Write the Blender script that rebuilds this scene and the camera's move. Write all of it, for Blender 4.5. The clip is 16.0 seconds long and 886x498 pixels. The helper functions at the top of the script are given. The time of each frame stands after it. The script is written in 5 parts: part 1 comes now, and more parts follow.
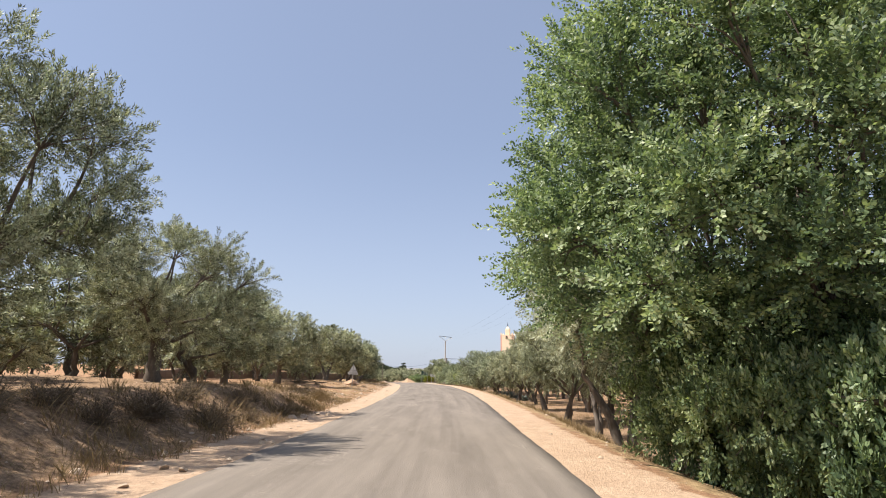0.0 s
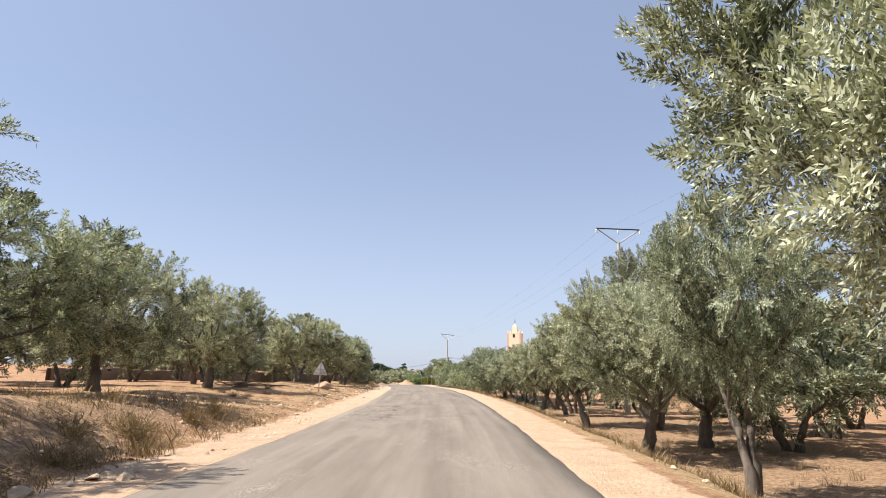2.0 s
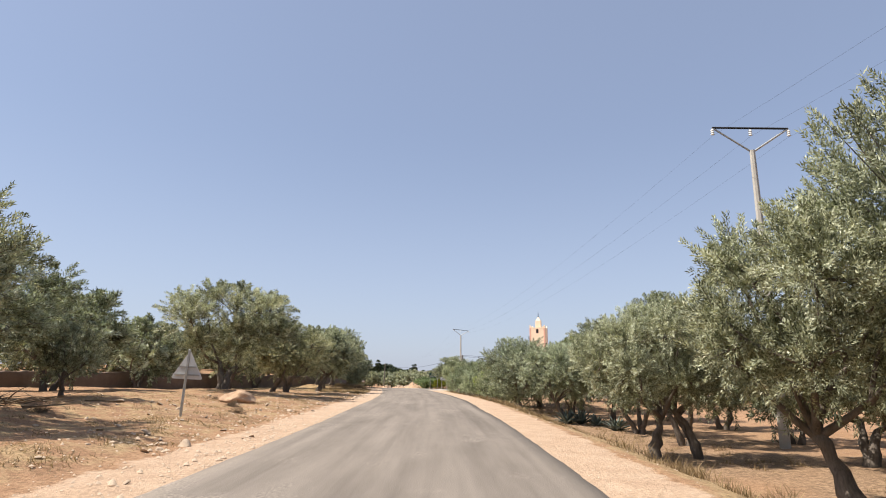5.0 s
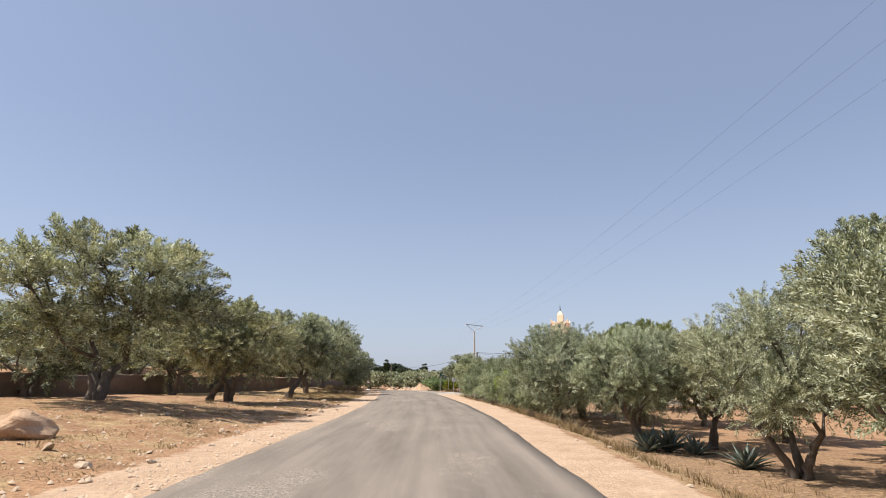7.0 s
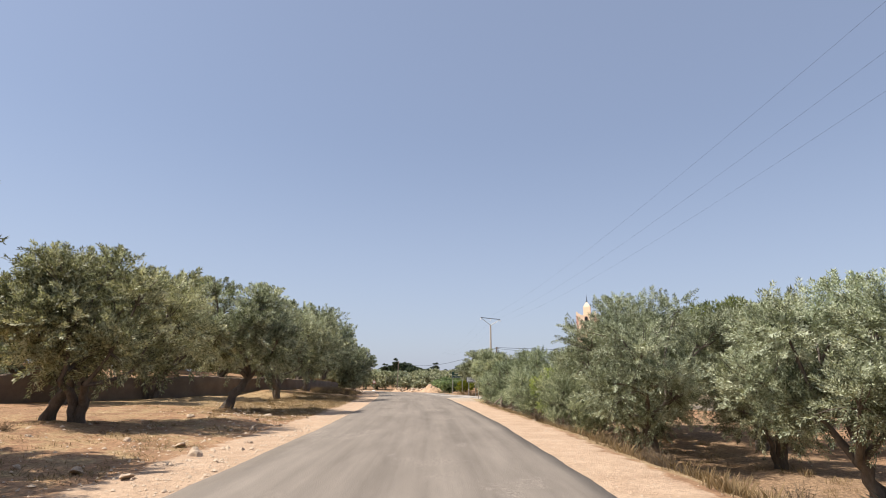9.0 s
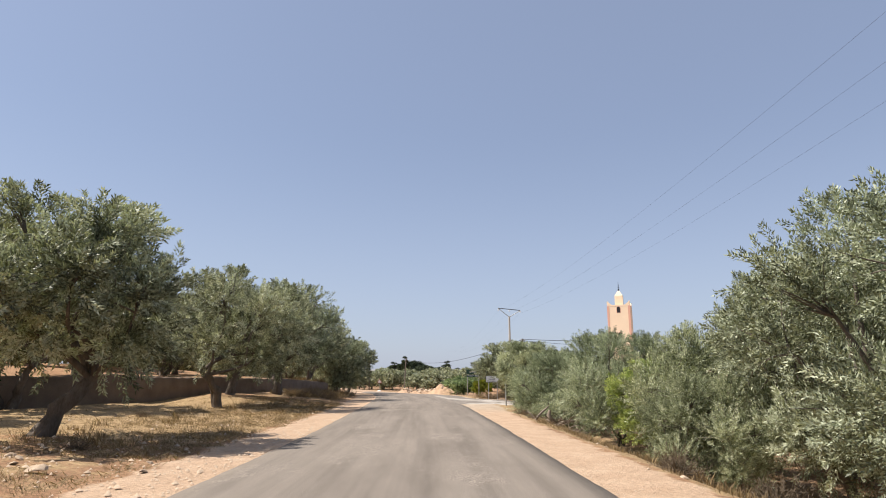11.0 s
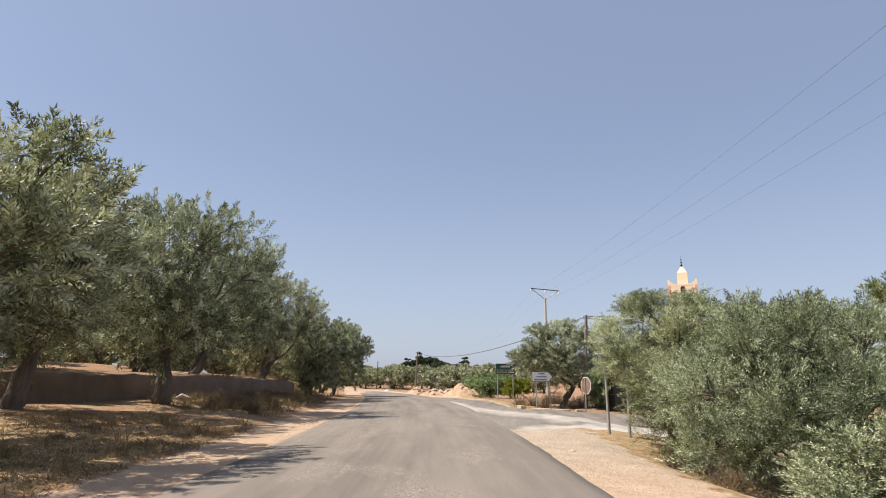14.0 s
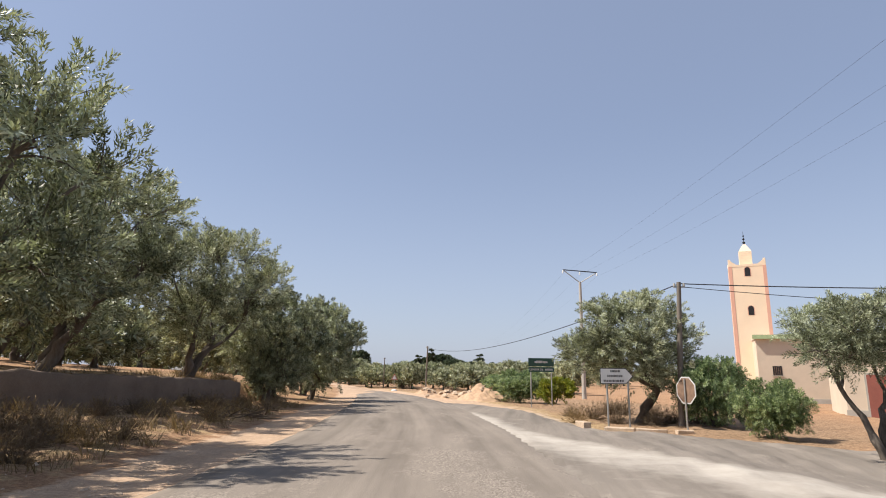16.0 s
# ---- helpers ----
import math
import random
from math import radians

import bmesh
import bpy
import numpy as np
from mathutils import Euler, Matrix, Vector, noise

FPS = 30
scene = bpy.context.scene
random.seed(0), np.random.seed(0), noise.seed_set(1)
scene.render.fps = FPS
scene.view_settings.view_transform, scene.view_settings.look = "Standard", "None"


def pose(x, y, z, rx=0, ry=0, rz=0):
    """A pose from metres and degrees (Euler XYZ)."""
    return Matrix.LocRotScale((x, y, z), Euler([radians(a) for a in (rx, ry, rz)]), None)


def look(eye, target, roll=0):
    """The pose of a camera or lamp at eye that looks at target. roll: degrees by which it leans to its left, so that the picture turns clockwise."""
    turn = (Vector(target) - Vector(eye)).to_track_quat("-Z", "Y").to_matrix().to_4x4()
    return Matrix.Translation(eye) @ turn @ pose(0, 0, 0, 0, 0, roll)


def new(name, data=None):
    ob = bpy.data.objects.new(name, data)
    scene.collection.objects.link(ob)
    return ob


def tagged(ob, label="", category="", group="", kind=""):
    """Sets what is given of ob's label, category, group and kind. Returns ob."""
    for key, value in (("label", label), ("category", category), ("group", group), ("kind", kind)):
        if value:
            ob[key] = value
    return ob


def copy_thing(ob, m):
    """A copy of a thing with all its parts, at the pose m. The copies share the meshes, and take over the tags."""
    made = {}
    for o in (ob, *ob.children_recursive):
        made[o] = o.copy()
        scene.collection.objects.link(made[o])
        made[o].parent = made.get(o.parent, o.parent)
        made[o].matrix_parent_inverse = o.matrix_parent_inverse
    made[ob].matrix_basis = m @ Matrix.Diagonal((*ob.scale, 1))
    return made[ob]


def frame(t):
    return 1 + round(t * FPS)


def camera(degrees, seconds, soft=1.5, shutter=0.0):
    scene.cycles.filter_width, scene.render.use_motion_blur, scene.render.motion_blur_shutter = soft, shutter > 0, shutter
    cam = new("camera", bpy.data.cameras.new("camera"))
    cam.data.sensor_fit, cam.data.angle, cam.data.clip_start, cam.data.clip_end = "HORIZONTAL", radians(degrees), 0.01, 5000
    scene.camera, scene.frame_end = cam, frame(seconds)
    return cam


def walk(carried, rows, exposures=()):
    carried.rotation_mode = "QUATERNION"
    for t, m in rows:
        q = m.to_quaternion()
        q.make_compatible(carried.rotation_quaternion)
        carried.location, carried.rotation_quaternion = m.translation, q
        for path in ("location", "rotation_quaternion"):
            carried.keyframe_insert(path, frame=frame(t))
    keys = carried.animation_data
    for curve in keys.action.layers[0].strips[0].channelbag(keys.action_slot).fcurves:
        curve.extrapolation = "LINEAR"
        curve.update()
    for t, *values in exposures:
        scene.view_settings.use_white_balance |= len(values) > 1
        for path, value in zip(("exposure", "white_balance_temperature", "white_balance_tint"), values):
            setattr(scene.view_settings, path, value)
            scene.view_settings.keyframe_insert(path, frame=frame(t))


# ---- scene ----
cam = camera(74.67, 16.0, soft=1.0, shutter=0.0)
# seconds, eye x, y, z, tilt, yaw, roll
PATH = [
    (0, 0.004, 0.002, 1.416, 102.264, 0.590, 0.637),
    (1, 0.061, 6.526, 1.378, 102.337, 0.644, 0.670),
    (2, 0.133, 13.127, 1.381, 102.396, 0.867, 0.674),
    (3, 0.173, 19.783, 1.411, 102.440, 1.216, 0.653),
    (4, 0.147, 26.469, 1.458, 102.470, 1.658, 0.612),
    (5, 0.036, 33.165, 1.510, 102.487, 2.161, 0.558),
    (6, -0.171, 39.847, 1.560, 102.491, 2.700, 0.496),
    (7, -0.475, 46.498, 1.602, 102.483, 3.258, 0.431),
    (8, -0.869, 53.098, 1.629, 102.463, 3.819, 0.369),
    (9, -1.344, 59.635, 1.641, 102.432, 4.374, 0.316),
    (10, -1.889, 66.098, 1.635, 102.389, 4.921, 0.276),
    (11, -2.492, 72.483, 1.613, 102.337, 5.460, 0.256),
    (12, -3.143, 78.790, 1.578, 102.274, 5.997, 0.260),
    (13, -3.838, 85.026, 1.535, 102.203, 6.544, 0.296),
    (14, -4.578, 91.206, 1.492, 102.122, 7.115, 0.366),
    (15, -5.372, 97.351, 1.457, 102.033, 7.731, 0.479),
    (16, -6.243, 103.495, 1.444, 101.936, 8.417, 0.638),
]
walk(cam, [(t, pose(x, y, z, 0, 0, yaw) @ pose(0, 0, 0, tilt) @ pose(0, 0, 0, 0, 0, roll))
           for t, x, y, z, tilt, yaw, roll in PATH],
     [(0.0, 0.72), (1.0, 0.82), (3.0, 0.77), (3.6, 0.68), (4.2, 0.66), (6.5, 0.54), (16.0, 0.52)])

# ---- world, sun, exposure ----
TO_SUN = Vector((-0.95, -0.16, 1.33)).normalized()
ELEV = math.asin(TO_SUN.z)
world = bpy.data.worlds.new("world")
scene.world = world
world.use_nodes = True
wn = world.node_tree
sky = wn.nodes.new("ShaderNodeTexSky")
sky.sky_type = "NISHITA"
sky.sun_disc = False
sky.sun_elevation = ELEV
sky.sun_rotation = math.atan2(TO_SUN.x, TO_SUN.y)
sky.altitude = 500
sky.air_density, sky.dust_density, sky.ozone_density = 1.0, 2.0, 2.5
wn.nodes["Background"].inputs["Strength"].default_value = 0.0895
haze = wn.nodes.new("ShaderNodeMix")
haze.data_type = "RGBA"
haze.inputs["Factor"].default_value = 0.45
haze.inputs[7].default_value = (3.58, 4.10, 5.55, 1)
wn.links.new(sky.outputs["Color"], haze.inputs[6])
# summer haze thickens towards the horizon
where = wn.nodes.new("ShaderNodeTexCoord")
height = wn.nodes.new("ShaderNodeSeparateXYZ")
wn.links.new(where.outputs["Generated"], height.inputs[0])
thick = wn.nodes.new("ShaderNodeMapRange")
thick.interpolation_type = "SMOOTHSTEP"
for key, value in (("From Min", -0.02), ("From Max", 0.42), ("To Min", 0.42), ("To Max", 0.0)):
    thick.inputs[key].default_value = value
wn.links.new(height.outputs["Z"], thick.inputs["Value"])
low_haze = wn.nodes.new("ShaderNodeMix")
low_haze.data_type = "RGBA"
low_haze.inputs[7].default_value = (4.82, 5.22, 6.36, 1)
wn.links.new(thick.outputs["Result"], low_haze.inputs["Factor"])
wn.links.new(haze.outputs[2], low_haze.inputs[6])
wn.links.new(low_haze.outputs[2], wn.nodes["Background"].inputs["Color"])
sun = new("sun", bpy.data.lights.new("sun", "SUN"))
sun.data.energy, sun.data.angle, sun.data.color = 5.0, radians(0.53), (1.0, 0.93, 0.84)
sun.matrix_world = look((0, 0, 60), Vector((0, 0, 60)) - TO_SUN)


# ---- materials ----
def node(nt, kind, **values):
    n = nt.nodes.new(kind)
    for key, value in values.items():
        n.inputs[key.replace("_", " ")].default_value = value
    return n


def start(name, rough=0.8, metal=0.0, spec=0.3):
    m = bpy.data.materials.new(name)
    m.use_nodes = True
    nt = m.node_tree
    b = nt.nodes["Principled BSDF"]
    b.inputs["Roughness"].default_value, b.inputs["Metallic"].default_value = rough, metal
    b.inputs["Specular IOR Level"].default_value = spec
    return m, nt, b


def coords(nt, which="Object", scale=(1, 1, 1)):
    c = nt.nodes.new("ShaderNodeTexCoord")
    mp = nt.nodes.new("ShaderNodeMapping")
    mp.inputs["Scale"].default_value = scale
    nt.links.new(c.outputs[which], mp.inputs["Vector"])
    return mp.outputs["Vector"]


def noisy(nt, vec, scale, detail=4.0, rough=0.6, distortion=0.0):
    n = node(nt, "ShaderNodeTexNoise", Scale=scale, Detail=detail, Roughness=rough, Distortion=distortion)
    nt.links.new(vec, n.inputs["Vector"])
    return n.outputs["Fac"]


def ramp(nt, fac, stops):
    r = nt.nodes.new("ShaderNodeValToRGB")
    el = r.color_ramp.elements
    while len(el) < len(stops):
        el.new(0.5)
    for e, (at, c) in zip(el, stops):
        e.position = at
        e.color = (c, c, c, 1) if isinstance(c, (int, float)) else (*c, 1)
    nt.links.new(fac, r.inputs["Fac"])
    return r.outputs["Color"]


def blend(nt, fac, a, b, mode="MIX"):
    n = nt.nodes.new("ShaderNodeMix")
    n.data_type, n.blend_type = "RGBA", mode
    for sock, v in ((n.inputs["Factor"], fac), (n.inputs[6], a), (n.inputs[7], b)):
        if hasattr(v, "links"):
            nt.links.new(v, sock)
        elif isinstance(v, (int, float)):
            sock.default_value = v
        else:
            sock.default_value = (*v, 1)
    return n.outputs[2]


def maths(nt, op, a, b=0.0, clamp=False):
    n = nt.nodes.new("ShaderNodeMath")
    n.operation, n.use_clamp = op, clamp
    for sock, v in zip(n.inputs, (a, b)):
        if hasattr(v, "links"):
            nt.links.new(v, sock)
        else:
            sock.default_value = v
    return n.outputs[0]


def relief(nt, b, height, strength=0.5, distance=0.02):
    n = node(nt, "ShaderNodeBump", Strength=strength, Distance=distance)
    nt.links.new(height, n.inputs["Height"])
    nt.links.new(n.outputs["Normal"], b.inputs["Normal"])


def attr(nt, name):
    a = nt.nodes.new("ShaderNodeAttribute")
    a.attribute_name = name
    return a.outputs["Fac"]


def simple(name, color, rough=0.7, metal=0.0, vary=0.25, scale=3.0, fine=60.0, spec=0.3, stretch=(1, 1, 1), depth=0.003):
    """A surface of one colour with stains at one scale and grain at another."""
    m, nt, b = start(name, rough, metal, spec)
    v = coords(nt, "Object", stretch)
    big = noisy(nt, v, scale, 5)
    small = noisy(nt, v, fine, 3)
    dark = tuple(c * (1 - vary) for c in color)
    light = tuple(min(1, c * (1 + vary * 0.7)) for c in color)
    c = ramp(nt, big, [(0.3, dark), (0.7, light)])
    c = blend(nt, 0.35, c, ramp(nt, small, [(0.3, dark), (0.7, light)]))
    nt.links.new(c, b.inputs["Base Color"])
    relief(nt, b, small, 0.4, depth)
    return m


def ground_material():
    m, nt, b = start("earth", 0.95, 0, 0.1)
    v = coords(nt)
    big, mid, fine, grit = noisy(nt, v, 0.18, 5), noisy(nt, v, 1.6, 5, 0.65), noisy(nt, v, 14, 4), noisy(nt, v, 70, 2)
    soil = ramp(nt, mid, [(0.25, (0.22, 0.125, 0.075)), (0.5, (0.34, 0.205, 0.12)), (0.75, (0.47, 0.31, 0.19))])
    soil = blend(nt, ramp(nt, big, [(0.4, 0.0), (0.65, 0.7)]), soil, (0.42, 0.25, 0.14))
    sand = ramp(nt, mid, [(0.25, (0.42, 0.288, 0.192)), (0.55, (0.51, 0.362, 0.248)), (0.8, (0.57, 0.422, 0.30))])
    sand = blend(nt, attr(nt, "grit"), sand, ramp(nt, mid, [(0.25, (0.34, 0.295, 0.235)), (0.6, (0.44, 0.385, 0.31)), (0.8, (0.50, 0.445, 0.365))]))
    straw = ramp(nt, noisy(nt, v, 5, 6, 0.75), [(0.3, (0.21, 0.138, 0.078)), (0.5, (0.38, 0.268, 0.145)), (0.7, (0.54, 0.40, 0.22))])
    litter = ramp(nt, noisy(nt, v, 6, 6, 0.7), [(0.35, (0.17, 0.11, 0.070)), (0.55, (0.34, 0.225, 0.138)), (0.75, (0.48, 0.335, 0.21))])
    edge = maths(nt, "ADD", attr(nt, "sand"), maths(nt, "MULTIPLY", maths(nt, "SUBTRACT", mid, 0.5), 1.2))
    c = blend(nt, ramp(nt, attr(nt, "litter"), [(0.2, 0.0), (0.8, 1.0)]), soil, litter)
    c = blend(nt, ramp(nt, maths(nt, "ADD", attr(nt, "straw"), maths(nt, "MULTIPLY", maths(nt, "SUBTRACT", mid, 0.5), 1.4)), [(0.4, 0.0), (0.62, 0.9)]), c, straw)
    c = blend(nt, ramp(nt, edge, [(0.42, 0.0), (0.58, 1.0)]), c, sand)
    smooth = ramp(nt, edge, [(0.42, 0.78), (0.62, 0.38)])
    c = blend(nt, smooth, c, ramp(nt, fine, [(0.3, 0.5), (0.5, 1.0), (0.72, 1.35)]), "MULTIPLY")
    c = blend(nt, 0.4, c, ramp(nt, grit, [(0.3, 0.6), (0.7, 1.3)]), "MULTIPLY")
    nt.links.new(c, b.inputs["Base Color"])
    relief(nt, b, maths(nt, "ADD", fine, maths(nt, "MULTIPLY", grit, 0.4)), 1.0, 0.042)
    return m


def asphalt_material(name, tone, dusty=0.0):
    """Worn grey asphalt; the UV map holds metres across and along the road."""
    m, nt, b = start(name, 0.95, 0, 0.12)
    v = coords(nt, "UV")
    long = coords(nt, "UV", (1.0, 0.16, 1))
    chips = nt.nodes.new("ShaderNodeTexVoronoi")
    chips.inputs["Scale"].default_value = 55
    nt.links.new(v, chips.inputs["Vector"])
    grain = noisy(nt, v, 90, 2)
    stain = noisy(nt, long, 0.9, 6, 0.65)
    streak = noisy(nt, coords(nt, "UV", (1.6, 0.035, 1)), 1.3, 4)
    t = Vector(tone)
    c = ramp(nt, stain, [(0.25, t * 0.72), (0.5, t), (0.75, t * 1.22)])
    c = blend(nt, 0.7, c, ramp(nt, streak, [(0.3, 0.70), (0.5, 1.0), (0.7, 1.22)]), "MULTIPLY")
    c = blend(nt, 0.5, c, ramp(nt, grain, [(0.3, 0.6), (0.7, 1.4)]), "MULTIPLY")
    # patches where the surface has ravelled and pale stones show
    spots = noisy(nt, coords(nt, "UV", (1.0, 0.45, 1)), 0.55, 5, 0.7)
    worn = attr(nt, "worn")
    bare = ramp(nt, maths(nt, "ADD", spots, maths(nt, "MULTIPLY", worn, 0.14)), [(0.56, 0.0), (0.66, 0.85)])
    stones = ramp(nt, chips.outputs["Color"], [(0.2, t * 0.6), (0.6, t * 1.3), (0.95, t * 2.0)])
    c = blend(nt, bare, c, stones)
    # cracked and patched stretch: dark joints, paler crust
    crust = ramp(nt, noisy(nt, coords(nt, "UV", (1.0, 0.42, 1)), 3.0, 6, 0.8, 0.8), [(0.38, t * 0.42), (0.46, t * 0.85), (0.57, t * 1.05), (0.66, t * 1.7)])
    c = blend(nt, ramp(nt, maths(nt, "SUBTRACT", worn, 1.0), [(0.1, 0.0), (0.8, 0.9)]), c, crust)
    if dusty:
        d = ramp(nt, maths(nt, "ADD", attr(nt, "dust"), maths(nt, "MULTIPLY", maths(nt, "SUBTRACT", noisy(nt, v, 1.1, 6, 0.7), 0.5), 1.1)), [(0.3, 0.0), (1.1, dusty)])
        c = blend(nt, d, c, (0.50, 0.455, 0.395))
    nt.links.new(c, b.inputs["Base Color"])
    relief(nt, b, maths(nt, "ADD", grain, chips.outputs["Distance"]), 0.5, 0.008)
    return m


def leaf_material(name, stops, rough=0.5, through_light=0.25, gloss=0.35):
    """Leaves: each shoot has its own age of green, each leaf strays from it."""
    m, nt, b = start(name, rough, 0, gloss)
    g = nt.nodes.new("ShaderNodeNewGeometry")
    o = nt.nodes.new("ShaderNodeObjectInfo")
    stray = maths(nt, "MULTIPLY", maths(nt, "SUBTRACT", g.outputs["Random Per Island"], 0.5), 0.75)
    c = ramp(nt, maths(nt, "ADD", attr(nt, "shade"), stray, True), stops)
    hue = ramp(nt, o.outputs["Random"], [(0.0, (0.92, 0.97, 0.98)), (0.5, (1.0, 1.0, 1.0)), (1.0, (1.05, 1.01, 0.92))])
    c = blend(nt, 1.0, c, hue, "MULTIPLY")
    patch = ramp(nt, noisy(nt, coords(nt), 0.9, 3), [(0.3, (0.84, 0.88, 0.82)), (0.7, (1.14, 1.12, 1.04))])
    c = blend(nt, 1.0, c, patch, "MULTIPLY")
    nt.links.new(c, b.inputs["Base Color"])
    t = nt.nodes.new("ShaderNodeBsdfTranslucent")
    nt.links.new(blend(nt, 1.0, c, (1.08, 1.12, 0.70), "MULTIPLY"), t.inputs["Color"])
    mix = nt.nodes.new("ShaderNodeMixShader")
    mix.inputs[0].default_value = through_light
    nt.links.new(b.outputs[0], mix.inputs[1])
    nt.links.new(t.outputs[0], mix.inputs[2])
    nt.links.new(mix.outputs[0], nt.nodes["Material Output"].inputs["Surface"])
    return m


EARTH = ground_material()
ASPHALT = asphalt_material("asphalt", (0.212, 0.181, 0.151))
SIDE_ASPHALT = asphalt_material("dusty_asphalt", (0.215, 0.186, 0.157), 0.85)
OLIVE = leaf_material("olive_leaf", [(0.0, (0.078, 0.083, 0.050)), (0.35, (0.205, 0.213, 0.136)), (0.7, (0.418, 0.428, 0.308)), (1.0, (0.61, 0.62, 0.50))], 0.5, 0.2, 0.3)
SILVER = leaf_material("silvery_olive_leaf", [(0.0, (0.066, 0.076, 0.045)), (0.35, (0.18, 0.20, 0.122)), (0.7, (0.385, 0.41, 0.275)), (1.0, (0.63, 0.645, 0.51))], 0.5, 0.26, 0.3)
GREEN = leaf_material("glossy_green_leaf", [(0.0, (0.058, 0.092, 0.050)), (0.45, (0.160, 0.218, 0.115)), (0.8, (0.285, 0.355, 0.18)), (1.0, (0.46, 0.52, 0.33))], 0.45, 0.38, 0.4)
LIME = leaf_material("lime_green_leaf", [(0.0, (0.17, 0.22, 0.075)), (0.6, (0.33, 0.385, 0.14)), (1.0, (0.50, 0.53, 0.23))], 0.5, 0.5)
PINE = leaf_material("pine_needle", [(0.0, (0.085, 0.105, 0.042)), (0.6, (0.20, 0.225, 0.095)), (1.0, (0.33, 0.35, 0.16))], 0.6, 0.3)
YELLOW = leaf_material("yellow_green_leaf", [(0.0, (0.12, 0.15, 0.02)), (0.6, (0.24, 0.25, 0.03)), (1.0, (0.42, 0.36, 0.05))], 0.5, 0.35)
DARK = leaf_material("dark_conifer_leaf", [(0.0, (0.030, 0.044, 0.025)), (0.6, (0.062, 0.082, 0.045)), (1.0, (0.11, 0.13, 0.07))], 0.7, 0.15)
AGAVE = simple("agave_flesh", (0.165, 0.195, 0.160), 0.55, 0, 0.35, 2, 40)
DRY = leaf_material("dry_grass_blade", [(0.0, (0.22, 0.145, 0.08)), (0.5, (0.40, 0.285, 0.16)), (1.0, (0.56, 0.43, 0.27))], 0.8, 0.2)
BROWN = leaf_material("dead_twig", [(0.0, (0.14, 0.10, 0.072)), (0.6, (0.26, 0.195, 0.145)), (1.0, (0.42, 0.33, 0.245))], 0.9, 0.1)
BARK = simple("olive_bark", (0.155, 0.130, 0.108), 0.95, 0, 0.6, 5, 35, 0.1, (1, 1, 0.25), 0.03)
ROCK = simple("ochre_rock", (0.46, 0.31, 0.20), 0.9, 0, 0.35, 2.5, 30, 0.2, (1, 1, 1), 0.03)
PALE_WOOD = simple("bleached_dead_wood", (0.27, 0.22, 0.175), 0.9, 0, 0.3, 5, 40, 0.1, (1, 1, 0.2), 0.01)
STONE = simple("pale_stone", (0.50, 0.385, 0.28), 0.9, 0, 0.35, 9, 60, 0.2, (1, 1, 1), 0.01)
MUD = simple("mud_wall", (0.20, 0.15, 0.115), 0.95, 0, 0.3, 1.2, 25, 0.1, (1, 1, 1), 0.02)
GALV = simple("galvanised_steel", (0.42, 0.42, 0.40), 0.5, 0.6, 0.25, 4, 80)
PALE_METAL = simple("bare_sign_back", (0.62, 0.62, 0.60), 0.55, 0.2, 0.15, 3, 60)
DARK_METAL = simple("dark_sign_back", (0.02, 0.02, 0.021), 0.9, 0.0, 0.3, 3, 60)
RUST = simple("rusty_steel", (0.26, 0.17, 0.12), 0.85, 0.2, 0.4, 6, 60)
CONCRETE = simple("weathered_concrete", (0.42, 0.39, 0.34), 0.9, 0, 0.2, 2, 50)
WOOD = simple("grey_pole_wood", (0.20, 0.17, 0.14), 0.9, 0, 0.35, 3, 40, 0.2, (1, 1, 0.1), 0.01)
CABLE = simple("black_cable", (0.035, 0.036, 0.04), 0.7)
CREAM = simple("cream_plaster", (0.86, 0.68, 0.49), 0.9, 0, 0.07, 0.6, 30, 0.2)
PINK = simple("salmon_paint", (0.70, 0.40, 0.30), 0.9, 0, 0.1, 0.8, 30, 0.2)
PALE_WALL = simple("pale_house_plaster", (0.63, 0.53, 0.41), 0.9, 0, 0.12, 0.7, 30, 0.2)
TILE = simple("green_roof_tile", (0.17, 0.20, 0.10), 0.7, 0, 0.3, 4, 30)
WINDOW = simple("dark_window", (0.03, 0.028, 0.028), 0.3)
DOOR = simple("red_brown_door", (0.28, 0.10, 0.075), 0.7, 0, 0.2, 2, 30)
SIGN_GREEN = simple("sign_green", (0.035, 0.085, 0.065), 0.5, 0, 0.2, 3, 60)
SIGN_WHITE = simple("sign_white", (0.72, 0.72, 0.69), 0.5, 0, 0.12, 3, 60)
SIGN_BLACK = simple("sign_black", (0.03, 0.03, 0.035), 0.5)
SIGN_RED = simple("sign_red", (0.42, 0.04, 0.035), 0.5)
HAZY = simple("hazy_hill", (0.26, 0.25, 0.24), 1.0, 0, 0.2, 0.01, 0.1, 0.0)


# ---- mesh helpers ----
def mesh_from(name, v, f, material, smooth=False):
    """A mesh from arrays of places and faces, all faces with the same number of corners."""
    me = bpy.data.meshes.new(name)
    v, f = np.asarray(v, np.float32), np.asarray(f, np.int32)
    me.vertices.add(len(v))
    me.vertices.foreach_set("co", v.ravel())
    me.loops.add(f.size)
    me.loops.foreach_set("vertex_index", f.ravel())
    me.polygons.add(len(f))
    me.polygons.foreach_set("loop_start", np.arange(0, f.size, f.shape[1], dtype=np.int32))
    me.update(calc_edges=True)
    me.materials.append(material)
    if smooth:
        me.polygons.foreach_set("use_smooth", np.ones(len(f), bool))
    return me


def thing(name, label, category, m, group="", kind=""):
    ob = new(name)
    ob.empty_display_size = 0.2
    ob.matrix_basis = m
    return tagged(ob, label, category, group, kind)


